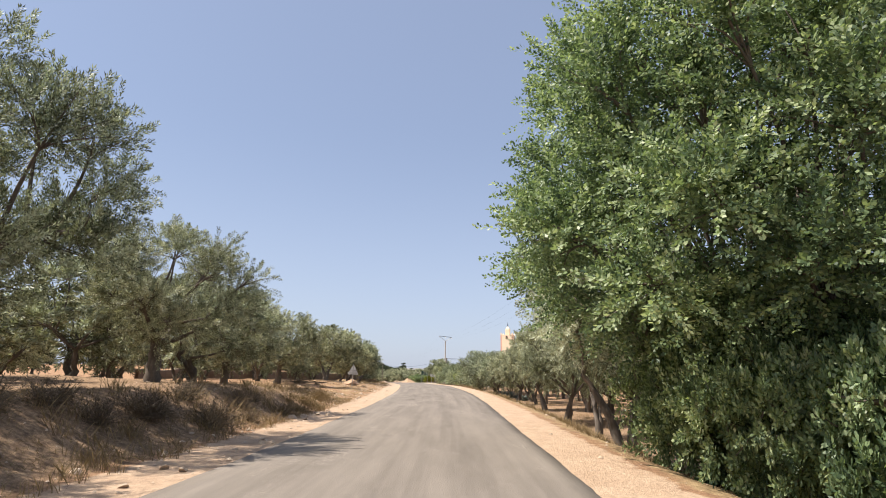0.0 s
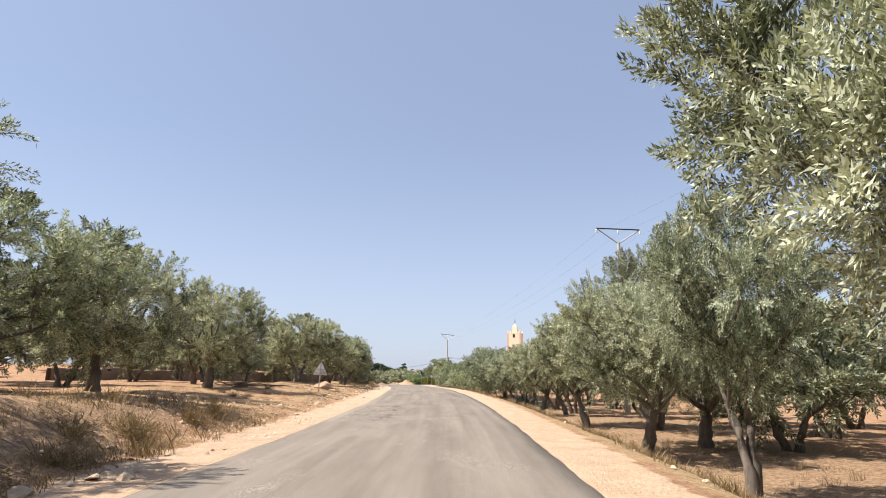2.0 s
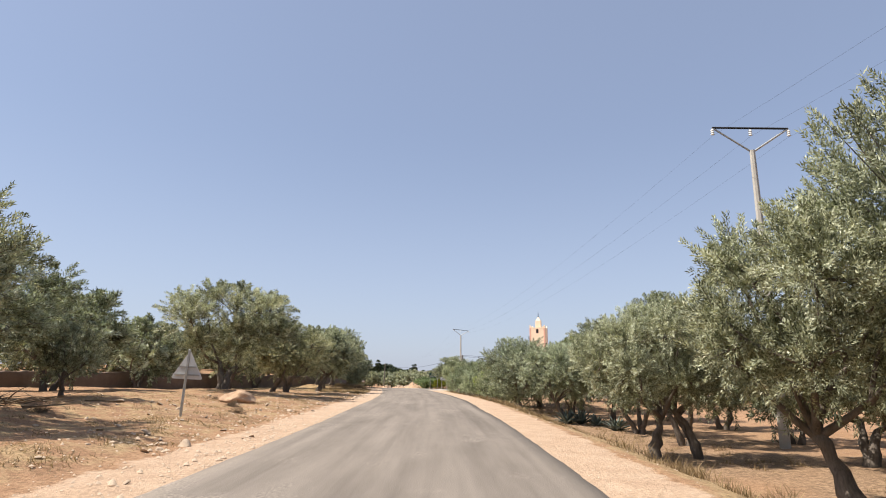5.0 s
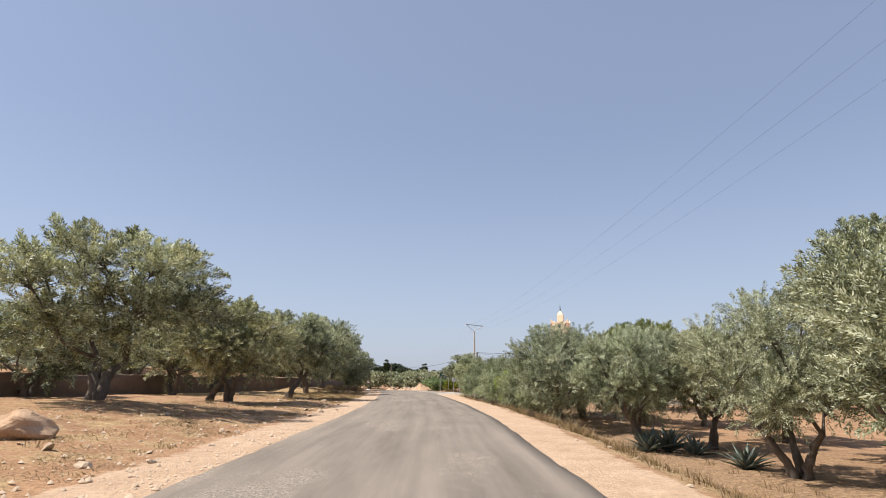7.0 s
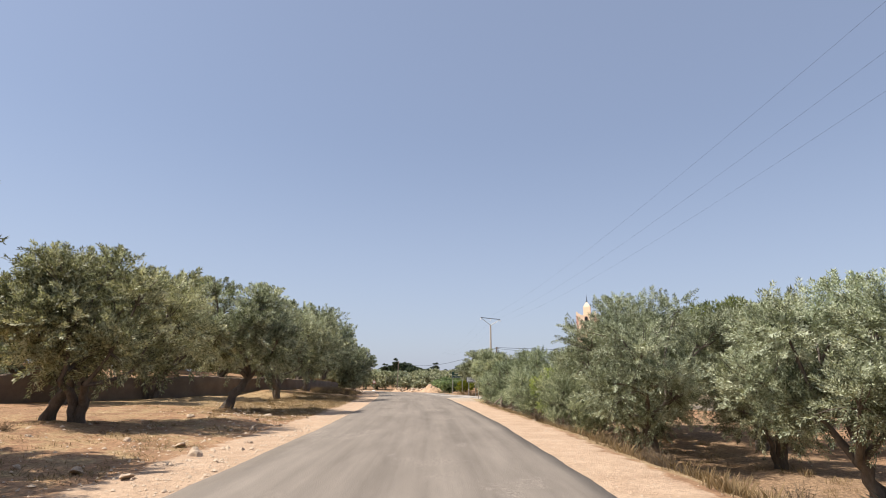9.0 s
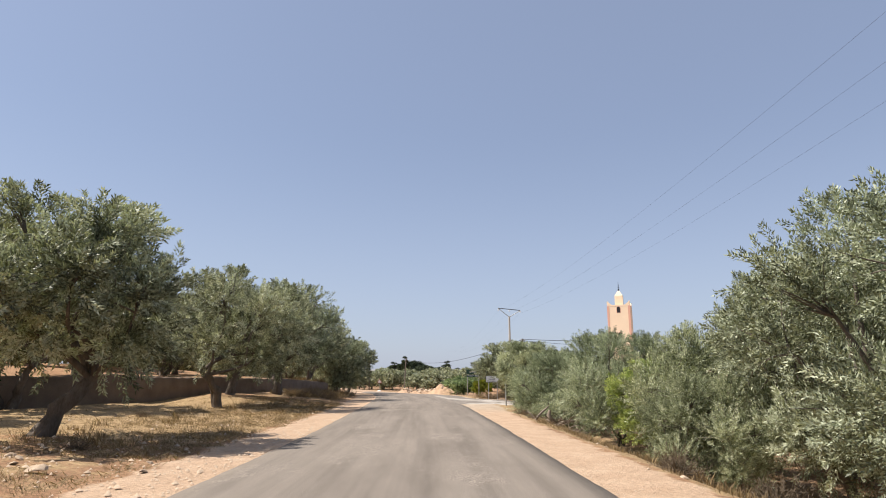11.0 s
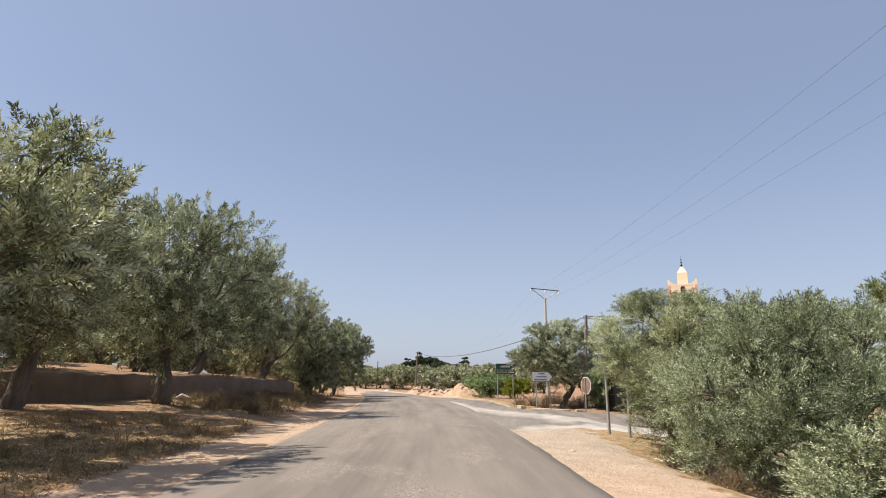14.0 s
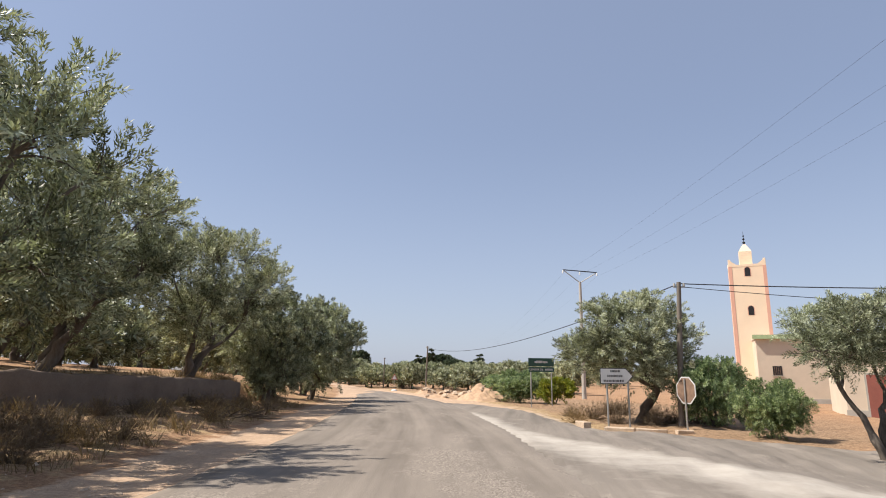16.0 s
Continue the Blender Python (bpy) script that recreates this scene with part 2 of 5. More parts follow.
def part(name, bm, material, parent, label=""):
    """Links a bmesh, or a ready mesh, as one object under a thing or a part."""
    if isinstance(bm, bpy.types.Mesh):
        me = bm
    else:
        me = bpy.data.meshes.new(name)
        bm.to_mesh(me)
        bm.free()
        me.materials.append(material)
    ob = new(name, me)
    ob.parent = parent
    return tagged(ob, label)


def box(bm, x0, x1, y0, y1, z0, z1, bevel=0.0):
    r = bmesh.ops.create_cube(bm, size=1, matrix=Matrix.Translation(((x0 + x1) / 2, (y0 + y1) / 2, (z0 + z1) / 2)) @ Matrix.Diagonal((x1 - x0, y1 - y0, z1 - z0, 1)))
    if bevel:
        edges = {e for v in r["verts"] for e in v.link_edges}
        bmesh.ops.bevel(bm, geom=list(edges), offset=bevel, segments=1, affect="EDGES")
    return bm


def prism(outline, y0, y1):
    """A plate whose outline lies in x and z, from y0 to y1."""
    bm = bmesh.new()
    a = [bm.verts.new((x, y0, z)) for x, z in outline]
    b = [bm.verts.new((x, y1, z)) for x, z in outline]
    bm.faces.new(a)
    bm.faces.new(b[::-1])
    for i in range(len(a)):
        j = (i + 1) % len(a)
        bm.faces.new((a[j], a[i], b[i], b[j]))
    bmesh.ops.recalc_face_normals(bm, faces=bm.faces)
    return bm


def tube(points, radii, sides=7):
    """Places and faces of a round, tapering tube along points."""
    p, r = np.asarray(points, float), np.asarray(radii, float)
    d = np.gradient(p, axis=0)
    d /= np.linalg.norm(d, axis=1)[:, None] + 1e-9
    ref = np.where(np.abs(d[:, 2:]) > 0.9, [[1.0, 0, 0]], [[0, 0, 1.0]])
    a = np.cross(d, ref)
    a /= np.linalg.norm(a, axis=1)[:, None]
    for i in range(1, len(a)):
        a[i] -= d[i] * (a[i] @ d[i])
        if a[i] @ a[i - 1] < 0:
            a[i] = -a[i]
        a[i] /= np.linalg.norm(a[i])
    b = np.cross(d, a)
    ang = np.arange(sides) * 2 * np.pi / sides
    v = p[:, None] + r[:, None, None] * (np.cos(ang)[None, :, None] * a[:, None] + np.sin(ang)[None, :, None] * b[:, None])
    n = len(p)
    i, j = np.meshgrid(np.arange(n - 1), np.arange(sides), indexing="ij")
    k = (j + 1) % sides
    f = np.stack([i * sides + j, i * sides + k, (i + 1) * sides + k, (i + 1) * sides + j], -1).reshape(-1, 4)
    return v.reshape(-1, 3), f


def joined(pieces):
    v, f, n = [], [], 0
    for pv, pf in pieces:
        v.append(pv)
        f.append(pf + n)
        n += len(pv)
    return np.concatenate(v), np.concatenate(f)


# ---- lie of the land ----
WAY = np.array([(-80, 0.0, 0.05), (-30, 0.0, 0.03), (0, 0.0, 0.0), (13, 0.13, -0.04), (26, 0.15, 0.04), (40, -0.17, 0.14), (53, -0.87, 0.20), (66, -1.89, 0.215),
                (79, -3.14, 0.155), (91, -4.58, 0.07), (104, -6.25, 0.02), (112, -7.5, -0.05), (120, -8.85, -0.12), (130, -11.1, -0.25), (140, -13.6, -0.41),
                (157, -18.4, -0.78), (175, -24.6, -1.18), (190, -31.0, -1.44), (205, -39.5, -1.56), (220, -50.5, -1.6), (245, -72.0, -1.6), (300, -125.0, -1.6)])
_yy = np.arange(-80, 300.1, 0.5)


def _soft(col):
    w = np.interp(_yy, WAY[:, 0], WAY[:, col])
    k = np.hanning(25)
    pad = np.concatenate([w[0] + (np.arange(-12, 0) * (w[1] - w[0])), w, w[-1] + np.arange(1, 13) * (w[-1] - w[-2])])
    return np.convolve(pad, k / k.sum(), "valid")


_cx = _soft(1) + np.interp(_yy, [0, 21, 34, 50, 60, 67, 90, 100, 112], [-0.89, -0.94, -0.82, -0.69, -0.66, -0.50, -0.53, -0.64, -0.72])
_cz = _soft(2)
_hd = np.arctan(np.gradient(_cx, _yy))
HALF = 2.74


def centre(y):
    return np.interp(y, _yy, _cx)


def road_z(y):
    return np.interp(y, _yy, _cz)


def across(x, y):
    """Metres to the right of the road's middle line."""
    return (x - centre(y)) * np.cos(np.interp(y, _yy, _hd))


def step(a, b, v):
    t = np.clip((v - a) / (b - a), 0, 1)
    return t * t * (3 - 2 * t)


def waves(x, y, size, seed):
    """Cheap smooth unevenness between -1 and 1."""
    r = np.random.RandomState(seed)
    out = 0
    for _ in range(7):
        a, f, p = r.uniform(0, 6.28), r.uniform(0.6, 1.7) / size, r.uniform(0, 6.28)
        out = out + np.sin((x * np.cos(a) + y * np.sin(a)) * f * 6.28 + p)
    return out / 4.0


# the mud wall's line, x by y
WALL = np.array([(58, -30.5), (72, -27.6), (88, -23.3), (100, -20.4), (112, -19.6), (128.4, -18.9)])


def orchard_drop(y):
    """How much deeper the lower orchard lies than at the junction."""
    return 0.40 * (1 - step(88, 97, y)) + 0.32 * step(50, 62, y) * (1 - step(84, 94, y))


def ground(x, y):
    x, y = np.asarray(x, float), np.asarray(y, float)
    u, z = across(x, y), road_z(y)
    left, right = -u - HALF, u - HALF
    # left: a low earth bank at first, then a gently rising orchard
    bank = 1.0 - step(20, 38, y)
    rise = bank * (1.05 * step(1.5, 4.4, left) + 0.25 * step(5, 14, left)) + (1 - bank) * (0.13 * step(1.6, 3.2, left) + 0.42 * step(2.5, 9, left))
    rise = rise * (1 - 0.60 * step(66, 74, y) * (1 - step(99, 107, y)))
    wall_x = np.interp(y, WALL[:, 0], WALL[:, 1])
    rise = rise + 0.95 * step(0.05, 0.5, wall_x - x) * step(92, 104, y) * (1 - step(128.6, 134, y))
    rise = rise + 1.2 * step(2.0, 24.0, wall_x - x) * step(70, 100, y) * (1 - step(190, 240, y))
    rise = rise + 0.5 * step(128, 136, y) * step(4, 8, left) * (1 - step(150, 175, y))
    # right: the orchard lies lower than the road
    deep = 0.80 + orchard_drop(y) - 0.25 * step(104, 110, y) - 0.26 * step(116, 123, y) - 0.16 * step(126, 138, y)
    run = 3.0 + 1.6 * orchard_drop(y) + 5.0 * step(104, 110, y) * (1 - step(119, 124, y))
    fall = -deep * step(1.3, 1.3 + run, right)
    out = z + np.where(u < 0, rise, fall)
    off = np.maximum(left, right)
    rough = step(1.0, 3.0, off)
    out = out + rough * (0.07 * waves(x, y, 5.0, 3) + 0.035 * waves(x, y, 1.3, 4)) + 0.012 * waves(x, y, 0.9, 5) * step(0.0, 0.8, off)
    out = out - 0.05 * (1 - step(-0.35, -0.05, off)) - 0.02 * step(-0.05, 0.4, off)
    far = step(260, 700, np.hypot(x, y))
    return out * (1 - far) + far * (-1.6 + 2.0 * waves(x, y, 400, 9))


def ground_at(x, y):
    return float(ground(np.array([x]), np.array([y]))[0])


def spaced(lo, hi, fine, far_lo, far_hi, growth=1.25):
    v = list(np.arange(lo, hi + 1e-6, fine))
    d = fine
    while v[-1] < far_hi:
        d *= growth
        v.append(v[-1] + d)
    d = fine
    while v[0] > far_lo:
        d *= growth
        v.insert(0, v[0] - d)
    return np.array(v)


def sheet_grid(xs, ys, height):
    gx, gy = np.meshgrid(xs, ys)
    v = np.stack([gx, gy, height(gx, gy)], -1).reshape(-1, 3)
    w = len(xs)
    i, j = np.meshgrid(np.arange(len(ys) - 1), np.arange(w - 1), indexing="ij")
    a = (i * w + j).ravel()
    return v, np.stack([a, a + 1, a + w + 1, a + w], -1)


def add_attribute(me, name, values):
    me.attributes.new(name, "FLOAT", "POINT").data.foreach_set("value", np.asarray(values, np.float32))


v, f = sheet_grid(spaced(-30, 16, 0.42, -3000, 3000), spaced(-6, 150, 0.45, -3000, 3800), ground)
me = mesh_from("ground", v, f, EARTH, True)
u = across(v[:, 0], v[:, 1])
off_l, off_r = -u - HALF, u - HALF
y = v[:, 1]
sand = np.where(u < 0, 1 - step(0.9, 2.0 + 0.5 * step(100, 108, y), off_l), 1 - step(0.95, 1.65 + 0.25 * step(50, 70, y) + 1.5 * step(96, 108, y) + 3.0 * step(120, 128, y), off_r))
straw = np.where(u < 0, step(1.2, 2.2, off_l) * (0.18 + 0.28 * step(22, 32, y) + 0.54 * step(84, 90, y) * (1 - step(100, 106, y))), 0.55 * step(1.2, 2.0, off_r) * (1 - step(3.5, 6, off_r)) + 0.25)
litter = np.where(u < 0, step(1.2, 2.4, off_l) * (1 - step(22, 32, y)) + 0.7 * step(105, 111, y) * step(1.6, 3.2, off_l) * (1 - step(126, 132, y)), 0.85 * step(2, 5, off_r))
near = 1 - step(9, 20, np.maximum(off_l, off_r) + 3.0 * waves(v[:, 0], y, 14, 41))
litter = np.clip(litter + 0.35 * waves(v[:, 0], y, 6, 42) * near, 0, 1) * (0.25 + 0.75 * near)
straw = straw * near
grit = (u > 0) * step(98, 105, y) * (1 - step(128, 136, y)) * 0.55
for key, val in (("sand", sand), ("straw", straw), ("litter", litter), ("grit", grit)):
    add_attribute(me, key, val)
tagged(new("ground", me), "dry reddish earth with pale sandy road shoulders", "ground", "", "structure")


def road_mesh(ys, us, edge_noise):
    gy = np.repeat(ys, len(us))
    gu = np.tile(us, len(ys))
    rim = np.abs(gu) > HALF - 0.01
    calm = 1 - step(103, 107, gy) * (1 - step(136, 142, gy)) * (gu > 0)      # no ragged edge where the side road joins
    gu = gu + rim * np.sign(gu) * edge_noise * calm * (waves(gy, gy * 0 + np.sign(gu) * 40, 2.6, 11) + 0.5 * waves(gy, np.sign(gu) * 90, 0.7, 12))
    h = np.interp(gy, _yy, _hd)
    x = centre(gy) + gu * np.cos(h)
    yy = gy - gu * np.sin(h)
    z = road_z(yy) + 0.035 * (1 - (gu / HALF) ** 2) + 0.012 - 0.09 * (np.abs(gu) > HALF + 0.2)
    v = np.stack([x, yy, z], -1)
    w = len(us)
    i, j = np.meshgrid(np.arange(len(ys) - 1), np.arange(w - 1), indexing="ij")
    a = (i * w + j).ravel()
    return v, np.stack([a, a + 1, a + w + 1, a + w], -1), np.stack([gu, gy], -1)


us = np.concatenate([[-HALF - 0.03, -HALF], np.linspace(-2.4, 2.4, 13), [HALF, HALF + 0.03]])
v, f, uv = road_mesh(np.arange(-60, 255, 0.3), us, 0.026)
v[np.arange(len(v)) % len(us) == 0, 2] -= 0.1
last = np.arange(len(v)) % len(us) == len(us) - 1
v[last, 2] -= 0.1 - 0.085 * (step(103, 107, uv[last, 1]) * (1 - step(136, 142, uv[last, 1])))
me = mesh_from("road", v, f, ASPHALT, True)
me.uv_layers.new(name="UVMap").data.foreach_set("uv", uv[f.ravel()].astype(np.float32).ravel())
ru, ry = uv[:, 0], uv[:, 1]
# ravelled strips between the wheel tracks, and one broken stretch of the oncoming lane (above 1)
worn = 0.75 * np.exp(-((ru + 1.15) / 0.5) ** 2) * (0.6 + 0.4 * waves(ry, ry * 0, 9, 61)) + 0.45 * np.exp(-((ru - 1.2) / 0.5) ** 2) * (0.5 + 0.5 * waves(ry, ry * 0, 7, 62))
worn = np.clip(worn, 0, 0.9) + 1.5 * step(-2.9, -2.5, ru) * (1 - step(-0.6, -0.15, ru)) * step(28.0, 32, ry) * (1 - step(38.5, 41.5, ry))
worn = worn + 1.2 * np.exp(-((ru + 1.2) / 0.55) ** 2) * step(101, 104, ry) * (1 - step(109, 112, ry)) + 1.1 * np.exp(-((ru - 1.0) / 0.9) ** 2) * step(106, 109, ry) * (1 - step(114, 118, ry))
add_attribute(me, "worn", worn)
tagged(new("road", me), "worn grey asphalt country road without markings", "road", "", "structure")


# ---- plants ----
def unit(a):
    return a / (np.linalg.norm(a, axis=-1, keepdims=True) + 1e-9)


def sprays(rng, base, way, face, length, leaves, leaf, spread, bulk, droop, oval):
    """Leafy shoots: base, way, facing and length of each, with leaves all along it. Leaves turn their blades outwards."""
    n = len(base)
    k = (np.arange(leaves) + rng.uniform(0, 1, (n, leaves))) / leaves
    side = unit(np.cross(way, rng.normal(size=(n, 3))))
    other = np.cross(way, side)
    turn = (np.arange(leaves) * 2.4)[None, :] + rng.uniform(0, 6.28, (n, 1))
    out = np.cos(turn)[..., None] * side[:, None] + np.sin(turn)[..., None] * other[:, None]
    thin = (1.0 - 0.65 * k)[..., None]
    p = base[:, None] + way[:, None] * (k * length[:, None])[..., None]
    p = p + out * thin * bulk * rng.uniform(0, 1, (n, leaves, 1))
    p[..., 2] -= droop * length[:, None] * k * k
    d = unit(way[:, None] * 0.8 + out * spread * (0.5 + 0.5 * thin) + rng.normal(size=(n, leaves, 3)) * 0.22)
    f = unit(face[:, None] + rng.normal(size=(n, leaves, 3)) * 0.55)
    s = unit(np.cross(d, f)) * leaf[1] * 0.5
    ln = leaf[0] * rng.uniform(0.65, 1.25, (n, leaves, 1))
    if oval:                                    # two bent halves about the midrib
        q = np.stack([p, p + d * ln * 0.55 + s, p + d * ln, p + d * ln * 0.55 - s], 2).reshape(-1, 3)
        return q, np.arange(n * leaves * 4).reshape(-1, 4)
    # one pointed blade each: a stalk end, a shoulder and a tip
    q = np.stack([p - s * 0.7, p + d * ln * 0.35 + s, p + d * ln], 2).reshape(-1, 3)
    return q, np.arange(n * leaves * 3).reshape(-1, 3)


def curve3(a, b, c, n):
    t = np.linspace(0, 1, n)[:, None]
    return (1 - t) ** 2 * np.asarray(a) + 2 * t * (1 - t) * np.asarray(b) + t * t * np.asarray(c)


def tree_parts(seed, tall=5.6, wide=3.0, low=0.5, stems=1, lean=0.3, girth=0.2, fork_at=None, lobes=15, lobe=(0.30, 0.46), plumes=850, leaves=54,
               leaf=(0.105, 0.034), plume=(0.45, 0.85), up=0.45, spread=0.9, bulk=0.10, droop=0.15, oval=False, boxy=0, inner=0.22):
    """Trunk and crown of a tree that stands at the origin: boughs end in rounded lobes, and each lobe bristles with leafy shoots.
    low: height of the crown's underside; the third thing returned is a shade of green for each leaf corner."""
    rng = np.random.RandomState(seed)
    fork_at = fork_at or max(0.7, low)
    mid, half_h = (tall + low) / 2, (tall - low) / 2
    r = rng.uniform(*lobe, lobes) * wide
    # lobe centres keep apart from one another in a dome
    c = np.zeros((lobes, 3))
    for i in range(lobes):
        d = unit(rng.normal(size=(60, 3)))
        d[:, 2] = d[:, 2] * 0.95 + 0.12
        if boxy:                                # upright sides and a flat top
            d = d / ((np.hypot(d[:, 0], d[:, 1]) ** boxy + np.abs(d[:, 2]) ** boxy) ** (1 / boxy))[:, None]
        far = rng.uniform(0.45, 1.0, (60, 1)) ** 0.5
        q = d * far * np.array([wide - r[i] * 0.8, wide - r[i] * 0.8, max(0.1, half_h - r[i] * 0.62)]) + [0, 0, mid]
        q[:, 2] = np.maximum(q[:, 2], low + r[i] * 0.55)
        gap = np.min(np.linalg.norm(q[:, None] - c[None, :i], axis=2) - r[None, :i] * 0.5, axis=1) if i else np.ones(60)
        c[i] = q[np.argmax(gap)]
    pieces, fork = [], []
    for s in range(stems):
        a = rng.uniform(0, 6.28) + s * 6.28 / stems
        tilt = lean * rng.uniform(0.7, 1.2)
        foot = np.array([np.cos(a), np.sin(a), 0]) * (0.0 if stems == 1 else girth * 1.1)
        top = foot + np.array([np.cos(a) * tilt * fork_at * 1.1, np.sin(a) * tilt * fork_at * 1.1, fork_at * rng.uniform(0.85, 1.1) + 0.2])
        bend = foot + np.array([rng.normal(0, 0.12), rng.normal(0, 0.12), top[2] * 0.45])
        pts = curve3(foot - [0, 0, 0.25], bend, top, 9)
        pts[1:-1] += rng.normal(0, 0.03, (7, 3))
        g = girth * (1.0 if stems == 1 else 0.72)
        pieces.append(tube(pts, np.linspace(1.5, 0.8, 9) ** 1.3 * g * (1 + 0.10 * rng.normal(size=9)), 9))
        fork.append((pts[-1], g * 0.7))
    # shoots of every lobe
    weight = r ** 2 / (r ** 2).sum()
    at = rng.choice(lobes, plumes, p=weight)
    axis = unit(c - [0, 0, mid - 0.35 * half_h])
    dirs = unit(rng.normal(size=(plumes, 3)) + axis[at] * 0.55 + [0, 0, 0.15])
    deep = rng.rand(plumes) < inner
    start_at = np.where(deep, rng.uniform(0.0, 0.25, plumes), rng.uniform(0.35, 0.72, plumes))
    base = c[at] + dirs * (r[at] * start_at)[:, None] * [1.0, 1.0, 0.9]
    way = unit(dirs * 0.85 + [0, 0, up] + rng.normal(size=(plumes, 3)) * 0.28)
    length = rng.uniform(*plume, plumes) * wide / 3.0
    tip_z = base[:, 2] + way[:, 2] * length
    length = np.where(tip_z > tall, length * 0.6, length)
    face = unit(dirs * 0.8 + axis[at] * 0.5 + [0, 0, 0.35])
    crown = sprays(rng, base, way, face, length, leaves, leaf, spread, bulk, droop, oval)
    shade = np.clip(0.5 + 0.30 * rng.normal(size=plumes) * 0.6 + 0.10 * rng.normal(size=lobes)[at], 0, 1)
    shade = np.repeat(shade, len(crown[0]) // plumes)
    # boughs to the lobes, then branches to some shoots
    limbs = []
    for i in np.argsort(np.linalg.norm(c - [0, 0, fork_at], axis=1)):
        a, g = fork[int(np.argmin([np.linalg.norm(c[i, :2] - p[:2]) for p, _ in fork]))]
        if len(limbs) >= 6:
            a = min(limbs[:6], key=lambda l: np.linalg.norm(l[5] - c[i]))[5]
            g = g * 0.5
        bend = (a + c[i]) / 2 + np.array([0, 0, 0.2]) + rng.normal(0, 0.24, 3)
        pts = curve3(a - [0, 0, 0.05], bend, c[i], 8)
        limbs.append(pts)
        pieces.append(tube(pts, np.linspace(g * 0.85, 0.022, 8), 6))
        mine = np.flatnonzero(at == i)[:5]
        for k in mine:
            m = (c[i] + base[k]) / 2 + rng.normal(0, 0.08, 3)
            pieces.append(tube(curve3(pts[6], m, base[k] + way[k] * length[k] * 0.7, 5), np.linspace(0.022, 0.005, 5), 4))
    return joined(pieces), crown, shade


KINDS = {}


def plant(kind, x, y, turn=0.0, wide=1.0, tall=1.0, sink=0.05, tip=0.0, label="", category="tree", group="", name="olive_tree"):
    """Stands one of the made plants on the ground, or a copy of it."""
    m = pose(x, y, ground_at(x, y) - sink, 0, tip, 0) @ pose(0, 0, 0, 0, 0, turn) @ Matrix.Diagonal((wide, wide, tall, 1))
    if kind in KINDS and not isinstance(KINDS[kind], tuple):
        first = KINDS[kind]
        s = first.scale
        ob = copy_thing(first, m @ Matrix.Diagonal((1 / s.x, 1 / s.y, 1 / s.z, 1)))
        ob.name = name
        return tagged(ob, label, category, group)
    parts, leaf_mat, bark = KINDS[kind]
    ob = thing(name, label, category, m, group)
    (tv, tf), (cv, cf), shade = parts
    part("trunk", mesh_from("trunk", tv, tf, bark, True), None, ob)
    me = mesh_from("crown", cv, cf, leaf_mat)
    add_attribute(me, "shade", shade)
    part("crown", me, None, ob)
    KINDS[kind] = ob
    return ob


def kind(key, leaf_mat, bark, **options):
    KINDS[key] = (tree_parts(**options), leaf_mat, bark)


NEAR = dict(plumes=1550, leaves=66, leaf=(0.082, 0.038), inner=0.34, plume=(0.34, 0.66))
kind("broad", OLIVE, BARK, seed=1, tall=6.0, wide=3.4, low=0.65, fork_at=1.2, stems=1, lean=0.25, girth=0.20, lobes=21, **NEAR)
kind("vase", OLIVE, BARK, seed=2, tall=5.6, wide=3.0, low=1.5, fork_at=1.4, stems=2, lean=0.55, girth=0.17, lobes=18, **NEAR)
kind("round", OLIVE, BARK, seed=3, tall=5.2, wide=2.85, low=0.95, fork_at=1.25, stems=1, lean=0.5, girth=0.15, lobes=17, **NEAR)
kind("many", OLIVE, BARK, seed=4, tall=5.6, wide=3.35, low=0.65, fork_at=1.1, stems=3, lean=0.6, girth=0.16, lobes=20, **NEAR)
kind("airy", OLIVE, BARK, seed=5, tall=6.2, wide=3.1, low=1.35, fork_at=1.7, stems=2, lean=0.5, girth=0.15, lobes=15, **NEAR)
kind("skirted", OLIVE, BARK, seed=6, tall=4.8, wide=2.7, low=0.1, fork_at=0.9, stems=3, lean=0.5, girth=0.11, lobes=20, **NEAR)
SMALL = dict(leaf=(0.055, 0.022), plume=(0.45, 0.90), up=0.6, bulk=0.07, lobe=(0.28, 0.42))
kind("hedge", SILVER, BARK, seed=7, tall=3.6, wide=2.3, low=-0.2, fork_at=0.5, stems=3, lean=0.5, girth=0.06, lobes=21, plumes=2300, leaves=64, **SMALL)
kind("hedge_b", SILVER, BARK, seed=17, tall=3.6, wide=2.3, low=-0.2, fork_at=0.5, stems=3, lean=0.5, girth=0.06, lobes=15, plumes=1300, leaves=50, **{**SMALL, "leaf": (0.080, 0.033)})
kind("lifted", SILVER, BARK, seed=18, tall=3.7, wide=1.1, low=2.0, fork_at=1.5, stems=2, lean=0.4, girth=0.06, lobes=6, plumes=260, leaves=40, **{**SMALL, "leaf": (0.085, 0.03)})
kind("overhang", SILVER, BARK, seed=19, tall=4.4, wide=1.8, low=1.0, fork_at=1.3, stems=3, lean=0.4, girth=0.06, lobes=14, plumes=1700, leaves=62, **SMALL)
MID = dict(plumes=1100, leaves=52, leaf=(0.114, 0.053), inner=0.34, plume=(0.34, 0.66))
kind("broad_b", OLIVE, BARK, seed=1, tall=6.0, wide=3.4, low=0.65, fork_at=1.2, stems=1, lean=0.25, girth=0.20, lobes=21, **MID)
kind("vase_b", OLIVE, BARK, seed=22, tall=5.6, wide=3.2, low=0.8, fork_at=1.2, stems=2, lean=0.55, girth=0.17, lobes=18, **MID)
